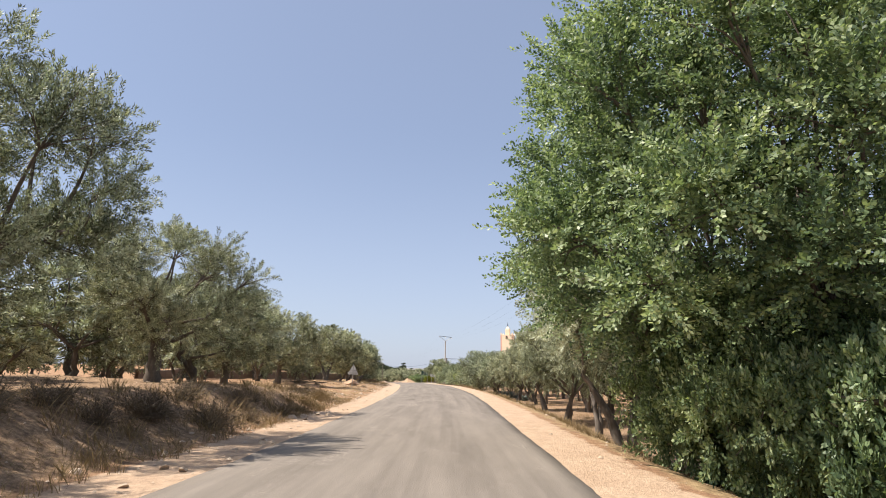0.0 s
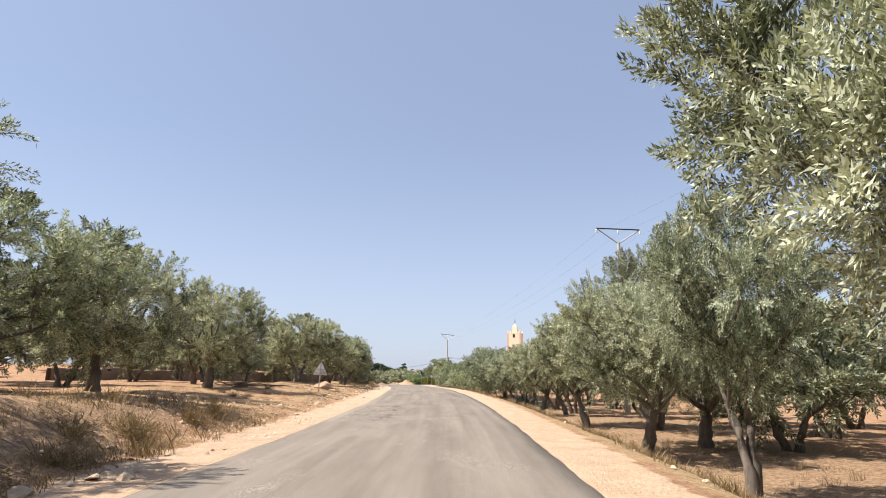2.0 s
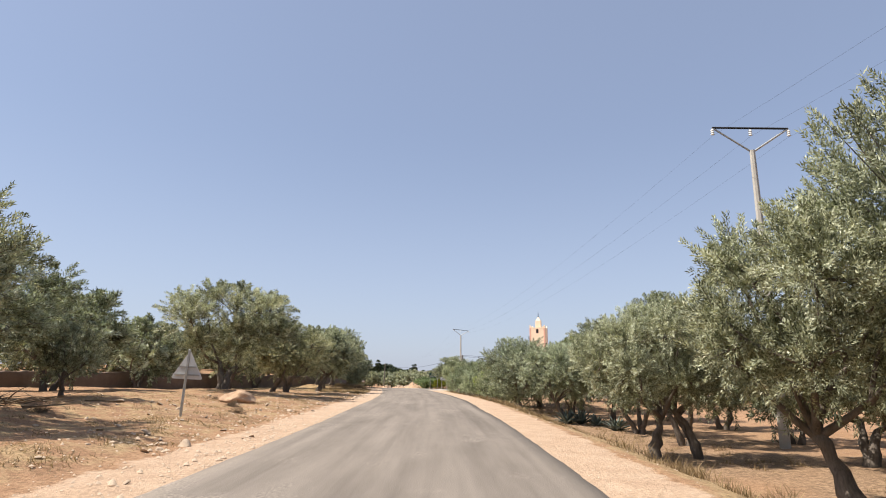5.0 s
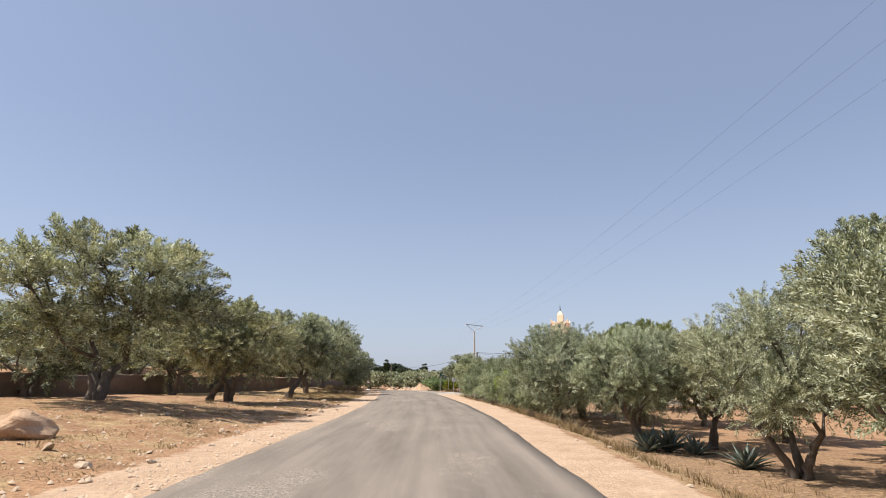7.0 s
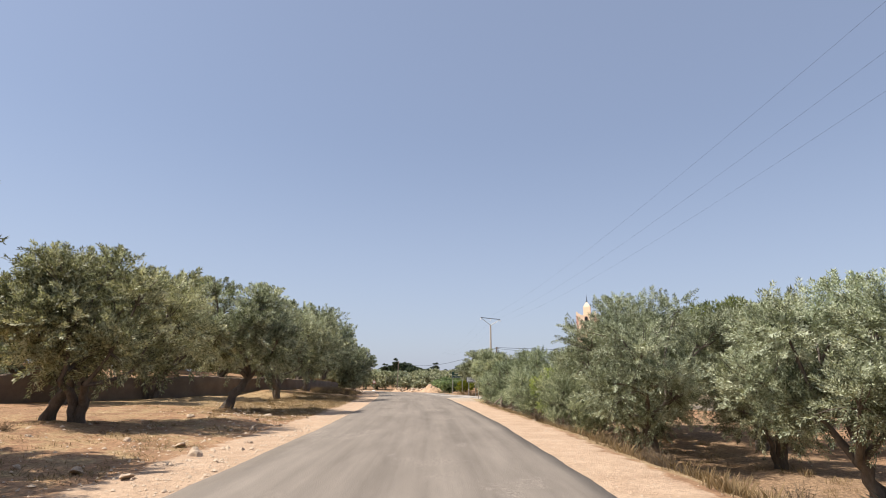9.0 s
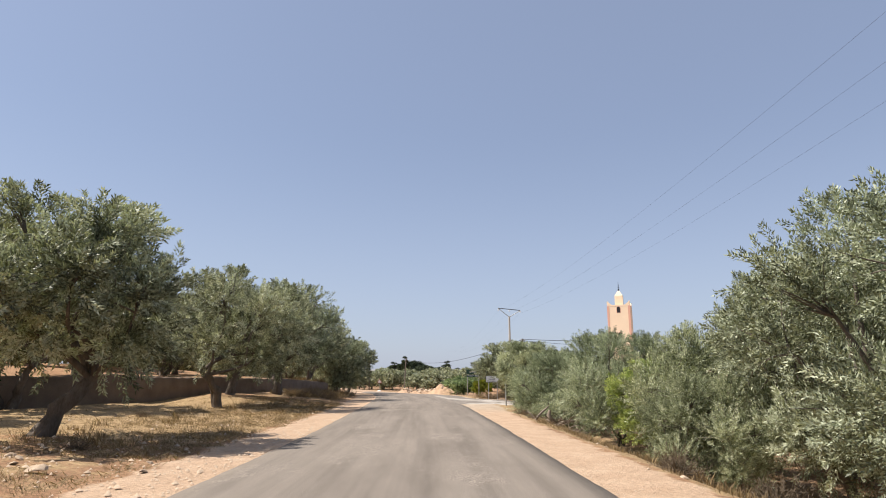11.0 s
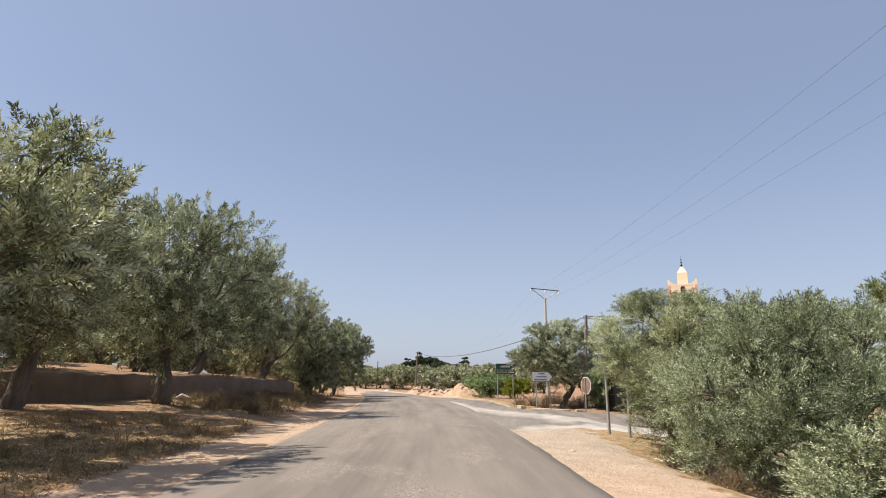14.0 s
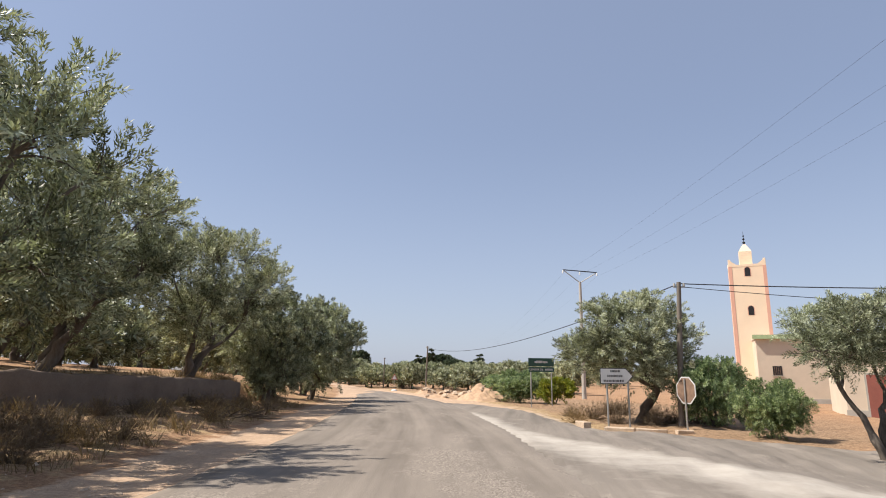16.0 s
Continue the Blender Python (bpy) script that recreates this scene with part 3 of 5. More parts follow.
kind("round_b", OLIVE, BARK, seed=23, tall=5.2, wide=2.85, low=0.8, fork_at=1.2, stems=1, lean=0.5, girth=0.15, lobes=17, **MID)
kind("many_b", OLIVE, BARK, seed=24, tall=5.6, wide=3.35, low=0.65, fork_at=1.1, stems=3, lean=0.6, girth=0.16, lobes=20, **MID)
kind("skirted_b", OLIVE, BARK, seed=26, tall=4.8, wide=2.7, low=0.1, fork_at=0.9, stems=3, lean=0.5, girth=0.11, lobes=20, **MID)
kind("deep", OLIVE, BARK, seed=16, tall=5.4, wide=3.1, low=0.5, fork_at=1.2, stems=2, lean=0.4, girth=0.15, lobes=15, plumes=470, leaves=36, leaf=(0.23, 0.098), inner=0.3)
kind("leafy", GREEN, BARK, seed=8, tall=9.8, wide=4.6, low=3.0, fork_at=2.0, stems=4, lean=0.5, girth=0.17, lobes=74, lobe=(0.17, 0.27), plumes=8200, leaves=38, leaf=(0.084, 0.050), plume=(0.30, 0.60), up=0.3, spread=1.1, bulk=0.06, oval=True, boxy=6, inner=0.25)
kind("lime", LIME, BARK, seed=9, tall=3.6, wide=1.9, low=0.0, stems=3, lean=0.5, girth=0.07, lobes=16, plumes=760, leaves=36, leaf=(0.09, 0.05), plume=(0.4, 0.8), oval=True, spread=1.1)
kind("shrub", GREEN, BARK, seed=10, tall=2.6, wide=2.2, low=-0.2, stems=3, lean=0.5, girth=0.06, lobes=18, plumes=1200, leaves=38, leaf=(0.080, 0.045), plume=(0.32, 0.62), oval=True, spread=1.1)
kind("golden", YELLOW, BARK, seed=11, tall=1.9, wide=1.5, low=-0.1, stems=3, lean=0.5, girth=0.04, lobes=10, plumes=260, leaves=34, leaf=(0.16, 0.07))
FAR = dict(plumes=150, leaves=20, leaf=(0.46, 0.20), bulk=0.2)
kind("far_olive", OLIVE, BARK, seed=12, tall=4.4, wide=3.0, low=-0.1, fork_at=0.8, stems=1, lean=0.3, girth=0.15, lobes=15, lobe=(0.34, 0.5), **{**FAR, "plumes": 260, "leaf": (0.40, 0.18)})
kind("far_green", DARK, BARK, seed=13, tall=9.0, wide=4.6, low=0.2, fork_at=1.0, stems=1, lean=0.2, girth=0.25, lobes=24, lobe=(0.32, 0.46), **{**FAR, "plumes": 800, "leaf": (0.6, 0.28)})
kind("corner", OLIVE, BARK, seed=31, tall=4.0, wide=2.1, low=1.75, fork_at=1.5, stems=3, lean=0.55, girth=0.10, lobes=13, plumes=800, leaves=54, leaf=(0.092, 0.036), plume=(0.45, 0.85))
kind("cypress", DARK, BARK, seed=14, tall=11.0, wide=1.5, low=0.3, stems=1, lean=0.02, girth=0.2, lobes=26, up=1.2, **{**FAR, "plumes": 420})
kind("pine", PINE, BARK, seed=15, tall=8.5, wide=4.2, low=2.0, stems=1, lean=0.2, girth=0.25, lobes=18, **{**FAR, "plumes": 600, "leaves": 28, "leaf": (0.32, 0.12)})

OLD = "old grey-green olive tree with dark trunk"
ROW_L, ROW_R = "olive trees along the earth bank", "olive trees in the lower orchard"
# key, x, y, turn, wide, tall, label
LEFT = [
    # this tree stands out of view, added for the shade on the bank
    ("broad", -11.2, 5.0, 40, 1.05, 1.15, OLD + " on the bank"),
    ("broad", -10.6, 11.6, 0, 1.08, 1.32, "tall dense olive tree above the earth bank"),
    ("broad", -9.9, 20.1, 200, 0.96, 0.96, OLD + " above the bank"),
    ("vase", -12.2, 28.8, 150, 1.1, 0.97, OLD + " at the orchard's edge"),
    ("broad", -13.3, 35.6, 210, 1.0, 1.0, OLD + " in dry soil"),
    ("deep", -16.5, 26.0, 10, 1.1, 1.05, OLD + " further back"),
    ("deep", -17.5, 17.0, 120, 1.15, 1.1, OLD + " further back"),
    ("broad", -13.0, 45.1, 300, 0.98, 0.97, OLD + " beside dead branches"),
    ("round", -13.6, 53.0, 40, 0.45, 0.5, "small young olive tree on dry soil"),
    ("many", -16.4, 51.6, 200, 1.0, 0.95, OLD + " before a wall"),
    ("deep", -19.5, 60.5, 260, 1.0, 0.95, OLD + " before a wall"),
    ("vase", -13.7, 66.4, 20, 1.3, 1.12, "olive tree with a forked trunk beside a boulder"),
    ("round", -13.9, 75.9, 100, 0.95, 0.95, "olive tree with two leaning dark stems"),
    ("vase", -12.7, 75.7, 190, 0.95, 0.9, "olive tree with two leaning dark stems"),
    ("round", -12.9, 85.2, 170, 1.12, 1.1, "single-stemmed olive tree on bare earth"),
    ("deep", -21.5, 94.0, 60, 1.3, 1.42, "tall open-crowned olive tree before a mud wall"),
    ("vase", -15.6, 99.8, 140, 1.2, 1.22, "olive tree with two pale stems before a mud wall"),
    # added tree with no known trunk here, kept for the shade it gives
    ("broad", -18.0, 105.6, 75, 1.0, 1.12, "olive tree added at the mud wall to give shade"),
    ("broad", -17.4, 111.8, 230, 1.16, 1.32, "large olive tree with a gnarled trunk at a mud wall"),
    ("many", -20.4, 126.2, 330, 1.15, 1.18, "olive tree with several stems on the terrace"),
    ("many", -20.9, 119.3, 30, 1.3, 1.25, "olive tree on the terrace leaning over the mud wall"),
    ("skirted", -18.6, 130.2, 250, 0.75, 0.85, "bushy olive growing down to the ground at the wall's end"),
    ("skirted", -19.2, 132.0, 70, 1.05, 1.15, "bushy olive tree by the roadside"),
    ("skirted", -19.6, 138.5, 130, 1.15, 1.28, "bushy olive tree by the roadside"),
    ("skirted", -23.0, 146.0, 200, 1.2, 1.15, "bushy olive tree by the bend"),
    ("deep", -18.5, 8.0, 60, 1.15, 1.1, OLD + " further back"),
    ("deep", -23.0, 13.0, 10, 1.15, 1.1, OLD + " deep in the orchard"),
    ("deep", -22.5, 22.5, 200, 1.15, 1.1, OLD + " deep in the orchard"),
    ("deep", -20.0, 35.0, 130, 1.0, 0.95, OLD + " further back"),
    ("deep", -19.8, 43.5, 280, 1.0, 0.95, OLD + " further back"),
    ("deep", -29.0, 18.0, 250, 1.15, 1.1, OLD + " deep in the orchard"),
    ("deep", -30.0, 39.0, 30, 1.1, 1.0, OLD + " deep in the orchard"),
    ("deep", -30.0, 51.0, 170, 1.1, 1.0, OLD + " deep in the orchard"),
    ("deep", -24.0, 58.0, 90, 1.0, 0.95, OLD + " deep in the orchard"),
    ("deep", -24.5, 44.0, 33, 1.1, 1.0, OLD + " deep in the orchard"),
    ("deep", -25.5, 33.0, 77, 1.1, 1.0, OLD + " deep in the orchard"),
    ("deep", -27.0, 105.0, 44, 1.0, 0.9, OLD + " on the upper terrace"),
    ("deep", -28.0, 117.0, 145, 1.0, 0.95, OLD + " on the upper terrace"),
    ("deep", -30.0, 128.0, 245, 1.0, 0.9, OLD + " on the upper terrace"),
    ("deep", -30.5, 90.0, 12, 1.0, 0.95, OLD + " behind the mud wall"),
    ("deep", -34.0, 78.0, 160, 1.0, 0.95, OLD + " behind the mud wall"),
    ("deep", -31.5, 99.0, 70, 1.0, 0.95, OLD + " behind the mud wall"),
    ("deep", -21.5, 87.0, 20, 1.15, 1.12, OLD + " behind the wall"),
    ("deep", -24.5, 109.5, 200, 1.1, 1.0, OLD + " on the terrace"),
    ("deep", -25.5, 122.0, 100, 1.05, 1.0, OLD + " on the terrace"),
    ("deep", -36.0, 112.0, 50, 1.1, 1.0, OLD + " on the terrace"),
    ("deep", -37.0, 123.0, 250, 1.1, 1.0, OLD + " on the terrace"),
    ("deep", -39.0, 102.0, 150, 1.1, 1.0, OLD + " on the terrace"),
    ("deep", -25.0, 78.0, 310, 1.1, 1.0, OLD + " behind the wall"),
    ("deep", -25.0, 68.0, 10, 1.1, 1.0, OLD + " behind the wall"),
    ("deep", -25.5, 136.0, 290, 1.0, 0.95, OLD + " on the upper terrace"),
]
RIGHT = [
    ("airy", 5.35, 17.9, 30, 1.0, 1.2, "slanting olive tree with dark stems beside a thicket"),
    ("vase", 6.6, 26.1, 20, 0.74, 1.14, OLD + " below the road shoulder"),
    ("round", 6.6, 33.3, 120, 1.0, 1.06, OLD + " below the road shoulder"),
    ("broad", 9.6, 36.0, 10, 1.0, 0.98, OLD + " in the lower orchard"),
    ("round", 7.3, 44.7, 300, 1.0, 1.15, OLD + " below the road shoulder"),
    ("many", 10.2, 43.0, 60, 1.15, 1.56, OLD + " in the lower orchard"),
    ("round", 6.3, 53.5, 210, 0.95, 0.92, OLD + " below the road shoulder"),
    ("vase", 12.6, 52.7, 310, 1.0, 0.95, OLD + " in the lower orchard"),
    ("vase", 8.2, 54.3, 100, 0.85, 0.9, "olive tree with a forked trunk below the road shoulder"),
    ("airy", 9.9, 60.4, 140, 1.0, 0.98, "open-crowned olive tree with bare grey twigs"),
    ("many", 9.4, 65.8, 240, 0.95, 0.92, "olive tree with a forked trunk beside agaves"),
    ("round", 6.6, 72.6, 20, 1.0, 0.88, OLD + " above some agaves"),
    ("round", 10.0, 74.2, 100, 0.95, 0.92, OLD + " beside agaves"),
    ("broad", 4.7, 82.0, 200, 1.05, 0.95, OLD + " below the sandy shoulder"),
    ("skirted", 8.6, 81.5, 10, 1.0, 1.05, "dense olive tree with leaves down to the ground"),
    ("skirted", 5.2, 86.5, 260, 1.05, 1.1, "dense olive tree with leaves down to the ground"),
    ("skirted", 7.3, 91.0, 330, 1.1, 1.25, "dense olive tree with leaves down to the ground"),
    ("broad", 10.5, 87.0, 70, 0.95, 0.98, OLD + " behind the shrubs"),
    ("deep", 16.0, 47.0, 170, 1.0, 0.95, OLD + " in the orchard"),
    ("deep", 15.5, 62.0, 20, 1.0, 0.9, OLD + " in the orchard"),
    ("deep", 15.0, 78.0, 110, 1.05, 0.95, OLD + " in the orchard"),
    ("deep", 14.5, 28.0, 250, 1.05, 1.0, OLD + " in the orchard"),
    ("deep", 13.0, 20.0, 330, 1.05, 1.0, OLD + " in the orchard"),
    ("deep", 12.6, 35.5, 40, 1.1, 1.0, OLD + " in the orchard"),
    ("deep", 19.0, 24.0, 140, 1.1, 1.0, OLD + " in the orchard"),
    ("deep", 18.5, 33.0, 240, 1.1, 1.0, OLD + " in the orchard"),
    ("deep", 17.0, 40.0, 340, 1.1, 1.0, OLD + " in the orchard"),
    ("deep", 18.0, 54.0, 80, 1.1, 1.0, OLD + " in the orchard"),
    ("deep", 15.5, 70.0, 180, 1.1, 1.0, OLD + " in the orchard"),
    ("deep", 14.6, 87.0, 280, 1.1, 1.0, OLD + " in the orchard"),
    ("deep", 22.0, 46.0, 20, 1.1, 1.0, OLD + " in the orchard"),
    ("deep", 23.0, 66.0, 120, 1.1, 1.0, OLD + " in the orchard"),
    ("deep", 24.0, 36.0, 220, 1.1, 1.0, OLD + " in the orchard"),
    ("hedge", 1.9, 94.9, 20, 1.05, 1.17, "grey-green olive bush beside the sandy shoulder"),
    ("hedge_b", 3.9, 97.5, 120, 1.1, 1.0, "grey-green olive bush beside the sandy shoulder"),
    ("hedge_b", 0.75, 99.4, 220, 0.85, 0.52, "grey-green olive bush beside the junction"),
    ("hedge", 0.2, 102.3, 320, 1.0, 1.05, "tall silvery olive bush beside the junction"),
    ("overhang", -0.8, 106.3, 100, 1.1, 0.92, "silvery olive tree hanging over the stacked signs"),
    ("hedge", 0.0, 104.9, 200, 1.08, 1.08, "tall silvery olive bush beside the junction"),
    ("lifted", 2.5, 104.6, 40, 1.0, 1.0, "small open olive tree behind the junction"),
    ("round", -1.75, 129.6, 90, 1.16, 1.06, "olive tree on a low kerb at the junction"),
    ("corner", 2.3, 119.4, 300, 1.0, 1.0, "slender olive tree with leaning stems on the corner"),
]
for key, x, y, turn, wide, tall, label in LEFT:
    if y > 25 and key != "deep":
        key += "_b"
    plant(key, x, y, turn, wide, tall, 0.05, 7.0, label, "tree", ROW_L)
for key, x, y, turn, wide, tall, label in RIGHT:
    bush = key in ("hedge", "hedge_b")
    if y < 94:
        tall += float(orchard_drop(y)) / 5.6
    if key in ("broad", "many", "round", "vase") and (x > 11.0 or y > 110):
        key += "_b"
    plant(key, x, y, turn, wide, tall, 0.05, 0.0 if bush else -3.0, label, "bush" if bush else "tree", "olive bushes by the junction" if bush else ROW_R, "olive_bush" if bush else "olive_tree")
plant("leafy", 6.2, 11.2, 0, 1.12, 1.0, 0.1, 0.0, "huge dense green broad-leaved tree overhanging the shoulder", "tree", "", "green_tree")
plant("shrub", 5.3, 9.4, 30, 0.85, 1.3, 0.05, 0.0, "low green shrub under the broad-leaved tree", "bush", "", "green_shrub")
plant("shrub", 9.4, 12.4, 150, 1.2, 1.2, 0.05, 0.0, "green shrub in shade behind the broad-leaved tree", "bush", "", "green_shrub")
plant("shrub", 5.1, 11.9, 220, 0.88, 1.3, 0.05, 0.0, "green shrub grown into the broad-leaved tree", "bush", "", "green_shrub")
plant("shrub", 6.6, 7.4, 320, 1.0, 1.6, 0.05, 0.0, "green shrub grown into the broad-leaved tree", "bush", "", "green_shrub")
plant("shrub", 7.0, 13.2, 100, 0.95, 1.4, 0.05, 0.0, "green shrub in shade behind the broad-leaved tree", "bush", "", "green_shrub")
plant("lime", 2.5, 92.6, 0, 0.85, 0.9, 0.05, 0.0, "bright lime-green leafy bush beside the olives", "bush", "", "green_bush")
plant("hedge_b", 3.4, 90.2, 170, 1.0, 1.2, 0.05, 0.0, "grey-green olive bush beside the sandy shoulder", "bush", "olive bushes by the junction", "olive_bush")
plant("hedge", 2.7, 88.0, 70, 0.8, 0.85, 0.05, 0.0, "grey-green olive bush beside the sandy shoulder", "bush", "olive bushes by the junction", "olive_bush")
plant("shrub", 0.75, 127.9, 0, 0.75, 1.05, 0.05, 0.0, "dark green rounded shrub beside the junction", "bush", "", "green_shrub")
plant("shrub", 1.25, 123.6, 80, 0.58, 0.72, 0.05, 0.0, "low glossy green shrub on the corner", "bush", "", "green_shrub")
plant("shrub", -6.9, 147.5, 80, 1.15, 0.95, 0.05, 0.0, "broad green thicket behind the place sign", "bush", "", "green_shrub")
plant("shrub", -8.6, 153.5, 200, 0.95, 0.85, 0.05, 0.0, "broad green thicket behind a heap of rubble", "bush", "", "green_shrub")
plant("golden", -4.6, 143.6, 0, 1.0, 0.95, 0.05, 0.0, "yellow-green bush behind the place sign", "bush", "", "yellow_bush")
plant("pine", 23.0, 134.0, 0, 1.0, 1.1, 0.05, 0.0, "tall rounded green pine behind the orchard", "tree", "", "pine_tree")
plant("pine", 13.0, 96.0, 90, 0.8, 0.86, 0.05, 0.0, "rounded green pine behind the bushes", "tree", "", "pine_tree")

rng = np.random.RandomState(5)
for i in range(26):
    x = -62 + i * 2.5 + rng.uniform(-0.8, 0.8)
    y = 214 + rng.uniform(-5, 9) - max(0, x + 25) * 0.9
    plant("far_olive", x, y, rng.uniform(0, 360), rng.uniform(0.9, 1.25), rng.uniform(0.8, 1.15), 0.05, 0.0, "distant rounded olive tree beyond the bend", "tree", "olive trees beyond the bend")
for i in range(34):
    x, y = -80 + i * 3.4 + rng.uniform(-2, 2), rng.uniform(228, 275)
    plant("far_olive", x, y, rng.uniform(0, 360), rng.uniform(1.1, 1.5), rng.uniform(1.1, 1.5), 0.05, 0.0, "distant rounded olive tree beyond the bend", "tree", "olive trees beyond the bend")
for k in range(26):                             # far rows on the terrace
    x, y = -42 - 7.0 * (k % 3) + rng.uniform(-2, 2), 98 + k * 3.6 + rng.uniform(-1, 1)
    plant("far_olive", x, y, rng.uniform(0, 360), 1.2, 1.15, 0.05, 0.0, "olive tree in the far rows of the orchard", "tree", "olive trees in the far rows")
for k in range(10):                             # closing the terrace behind the wall
    x, y = -33 - 2.2 * (k % 4) + rng.uniform(-1, 1), 92 + k * 5.2
    plant("far_olive", x, y, rng.uniform(0, 360), 1.15, 1.1, 0.05, 0.0, "olive tree in the far rows of the orchard", "tree", "olive trees in the far rows")
for i in range(46):                             # closing the orchards on both sides
    side = -1 if i % 2 else 1
    x = side * rng.uniform(34, 62) - (8 if side > 0 else 0)
    y = -8 + i * 4.2 + rng.uniform(-3, 3)
    plant("far_olive", x, y, rng.uniform(0, 360), rng.uniform(1.0, 1.3), rng.uniform(1.0, 1.3), 0.05, 0.0, "olive tree in the far rows of the orchard", "tree", "olive trees in the far rows")
for x, y, w, h in ((-41, 305, 1.0, 0.85), (-36, 310, 1.1, 1.0), (-31, 300, 1.1, 0.8), (-46, 315, 0.9, 0.8), (-27, 318, 1.0, 0.75), (-64, 300, 0.9, 1.1)):
    plant("far_green", x, y, x * 7, w, h, 0.05, 0.0, "dark green tree on the distant skyline", "tree", "trees on the skyline", "dark_tree")
for x, y, h in ((-38.5, 298, 1.0), (-22.5, 300, 0.85), (-23.8, 302, 0.7), (-18.5, 300, 0.6), (-43.2, 300, 0.8), (-15.5, 305, 0.5)):
    plant("cypress", x, y, x * 9, 1.0, h, 0.05, 0.0, "dark narrow cypress on the distant skyline", "tree", "cypresses on the skyline", "cypress_tree")


# ---- walls, side road and junction ----
SIDE_FAR = np.array([(-40, 142), (-12, 141), (-7.6, 136.5), (-5.0, 128.5), (-3.6, 125.0), (-1.0, 123.0), (1.6, 121.8), (6, 120.4), (16, 119.5), (40, 118.5)])
SIDE_NEAR = np.array([(-40, 106), (-5.5, 106.8), (-4.2, 108.2), (-3.0, 109.4), (-1.6, 109.6), (1.5, 109.8), (6, 110.6), (16, 111.5), (40, 111.5)])


def side_road():
    xs = np.concatenate([np.arange(-14.0, 8, 0.15), np.arange(8, 40, 1.5)])
    rows = 90
    lo, hi = np.interp(xs, SIDE_NEAR[:, 0], SIDE_NEAR[:, 1]), np.interp(xs, SIDE_FAR[:, 0], SIDE_FAR[:, 1])
    lo, hi = lo + 0.28 * waves(xs, xs * 0, 2.6, 21) + 0.10 * waves(xs, xs * 0, 0.7, 23), hi + 0.12 * waves(xs, xs * 0 + 9, 1.9, 22)
    t = np.linspace(0, 1, rows)
    x = np.repeat(xs[None], rows, 0)
    y = lo[None] + (hi - lo)[None] * t[:, None]
    u = across(x, y)
    rim = np.minimum(step(0, 0.05, t), step(0, 0.04, 1 - t))[:, None]
    z = ground(x, y) + 0.045 * rim - 0.03 * (1 - rim)
    # dives under the main road's edge in one smooth sheet
    edge = road_z(y) + 0.006 + 0.035 * (1 - (np.clip(u, -9, HALF) / HALF) ** 2) - 0.06 * np.clip(HALF - u, 0, 1.5) - 0.05 * (1 - rim)
    z = np.where(u < HALF, edge, np.maximum(z, edge - 0.25 * np.clip(u - HALF - 0.6, 0, 9)))
    v = np.stack([x, y, z], -1).reshape(-1, 3)
    w = len(xs)
    i, j = np.meshgrid(np.arange(rows - 1), np.arange(w - 1), indexing="ij")
    a = (i * w + j).ravel()
    f = np.stack([a, a + 1, a + w + 1, a + w], -1)
    keep = across(v[f, 0].min(1), v[f, 1].mean(1)) > HALF - 1.4
    f = f[keep]
    me = mesh_from("side_road", v, f, SIDE_ASPHALT, True)
    me.uv_layers.new(name="UVMap").data.foreach_set("uv", v[f.ravel(), :2].astype(np.float32).ravel())
    line = np.array([(-8.9, 128.2), (-8.0, 125.2), (-6.8, 119.8), (-6.0, 118.2), (-4.1, 115.3), (-2.5, 113.2), (-0.5, 112.3), (6, 112.6)])
    best, beyond = np.full(len(v), 99.0), np.zeros(len(v))
    for (ax, ay), (bx, by) in zip(line[:-1], line[1:]):
        d = np.array([bx - ax, by - ay])
        k = np.clip(((v[:, :2] - [ax, ay]) @ d) / (d @ d), 0, 1)
        gap = v[:, :2] - ([ax, ay] + k[:, None] * d)
        far = np.linalg.norm(gap, axis=1)
        beyond = np.where(far < best, d[0] * gap[:, 1] - d[1] * gap[:, 0], beyond)
        best = np.minimum(best, far)
    onto = step(HALF - 1.35, HALF - 0.1, across(v[:, 0], v[:, 1]))
    # swept up to a crisp edge on the far side, thinning out slowly on the near one
    add_attribute(me, "dust", onto * np.where(beyond > 0, 0.80 * (1 - step(0.0, 1.1, best)), 0.80 - 0.5 * step(0.2, 2.2, best) - 0.35 * step(2.5, 5.5, best)) + 0.95 * (1 - step(0.1, 2.0, (y - lo[None]).ravel())) * step(HALF, HALF + 0.6, u.ravel()))
    return tagged(new("side_road", me), "dusty pale side road joining the main road", "road", "", "structure")


side_road()


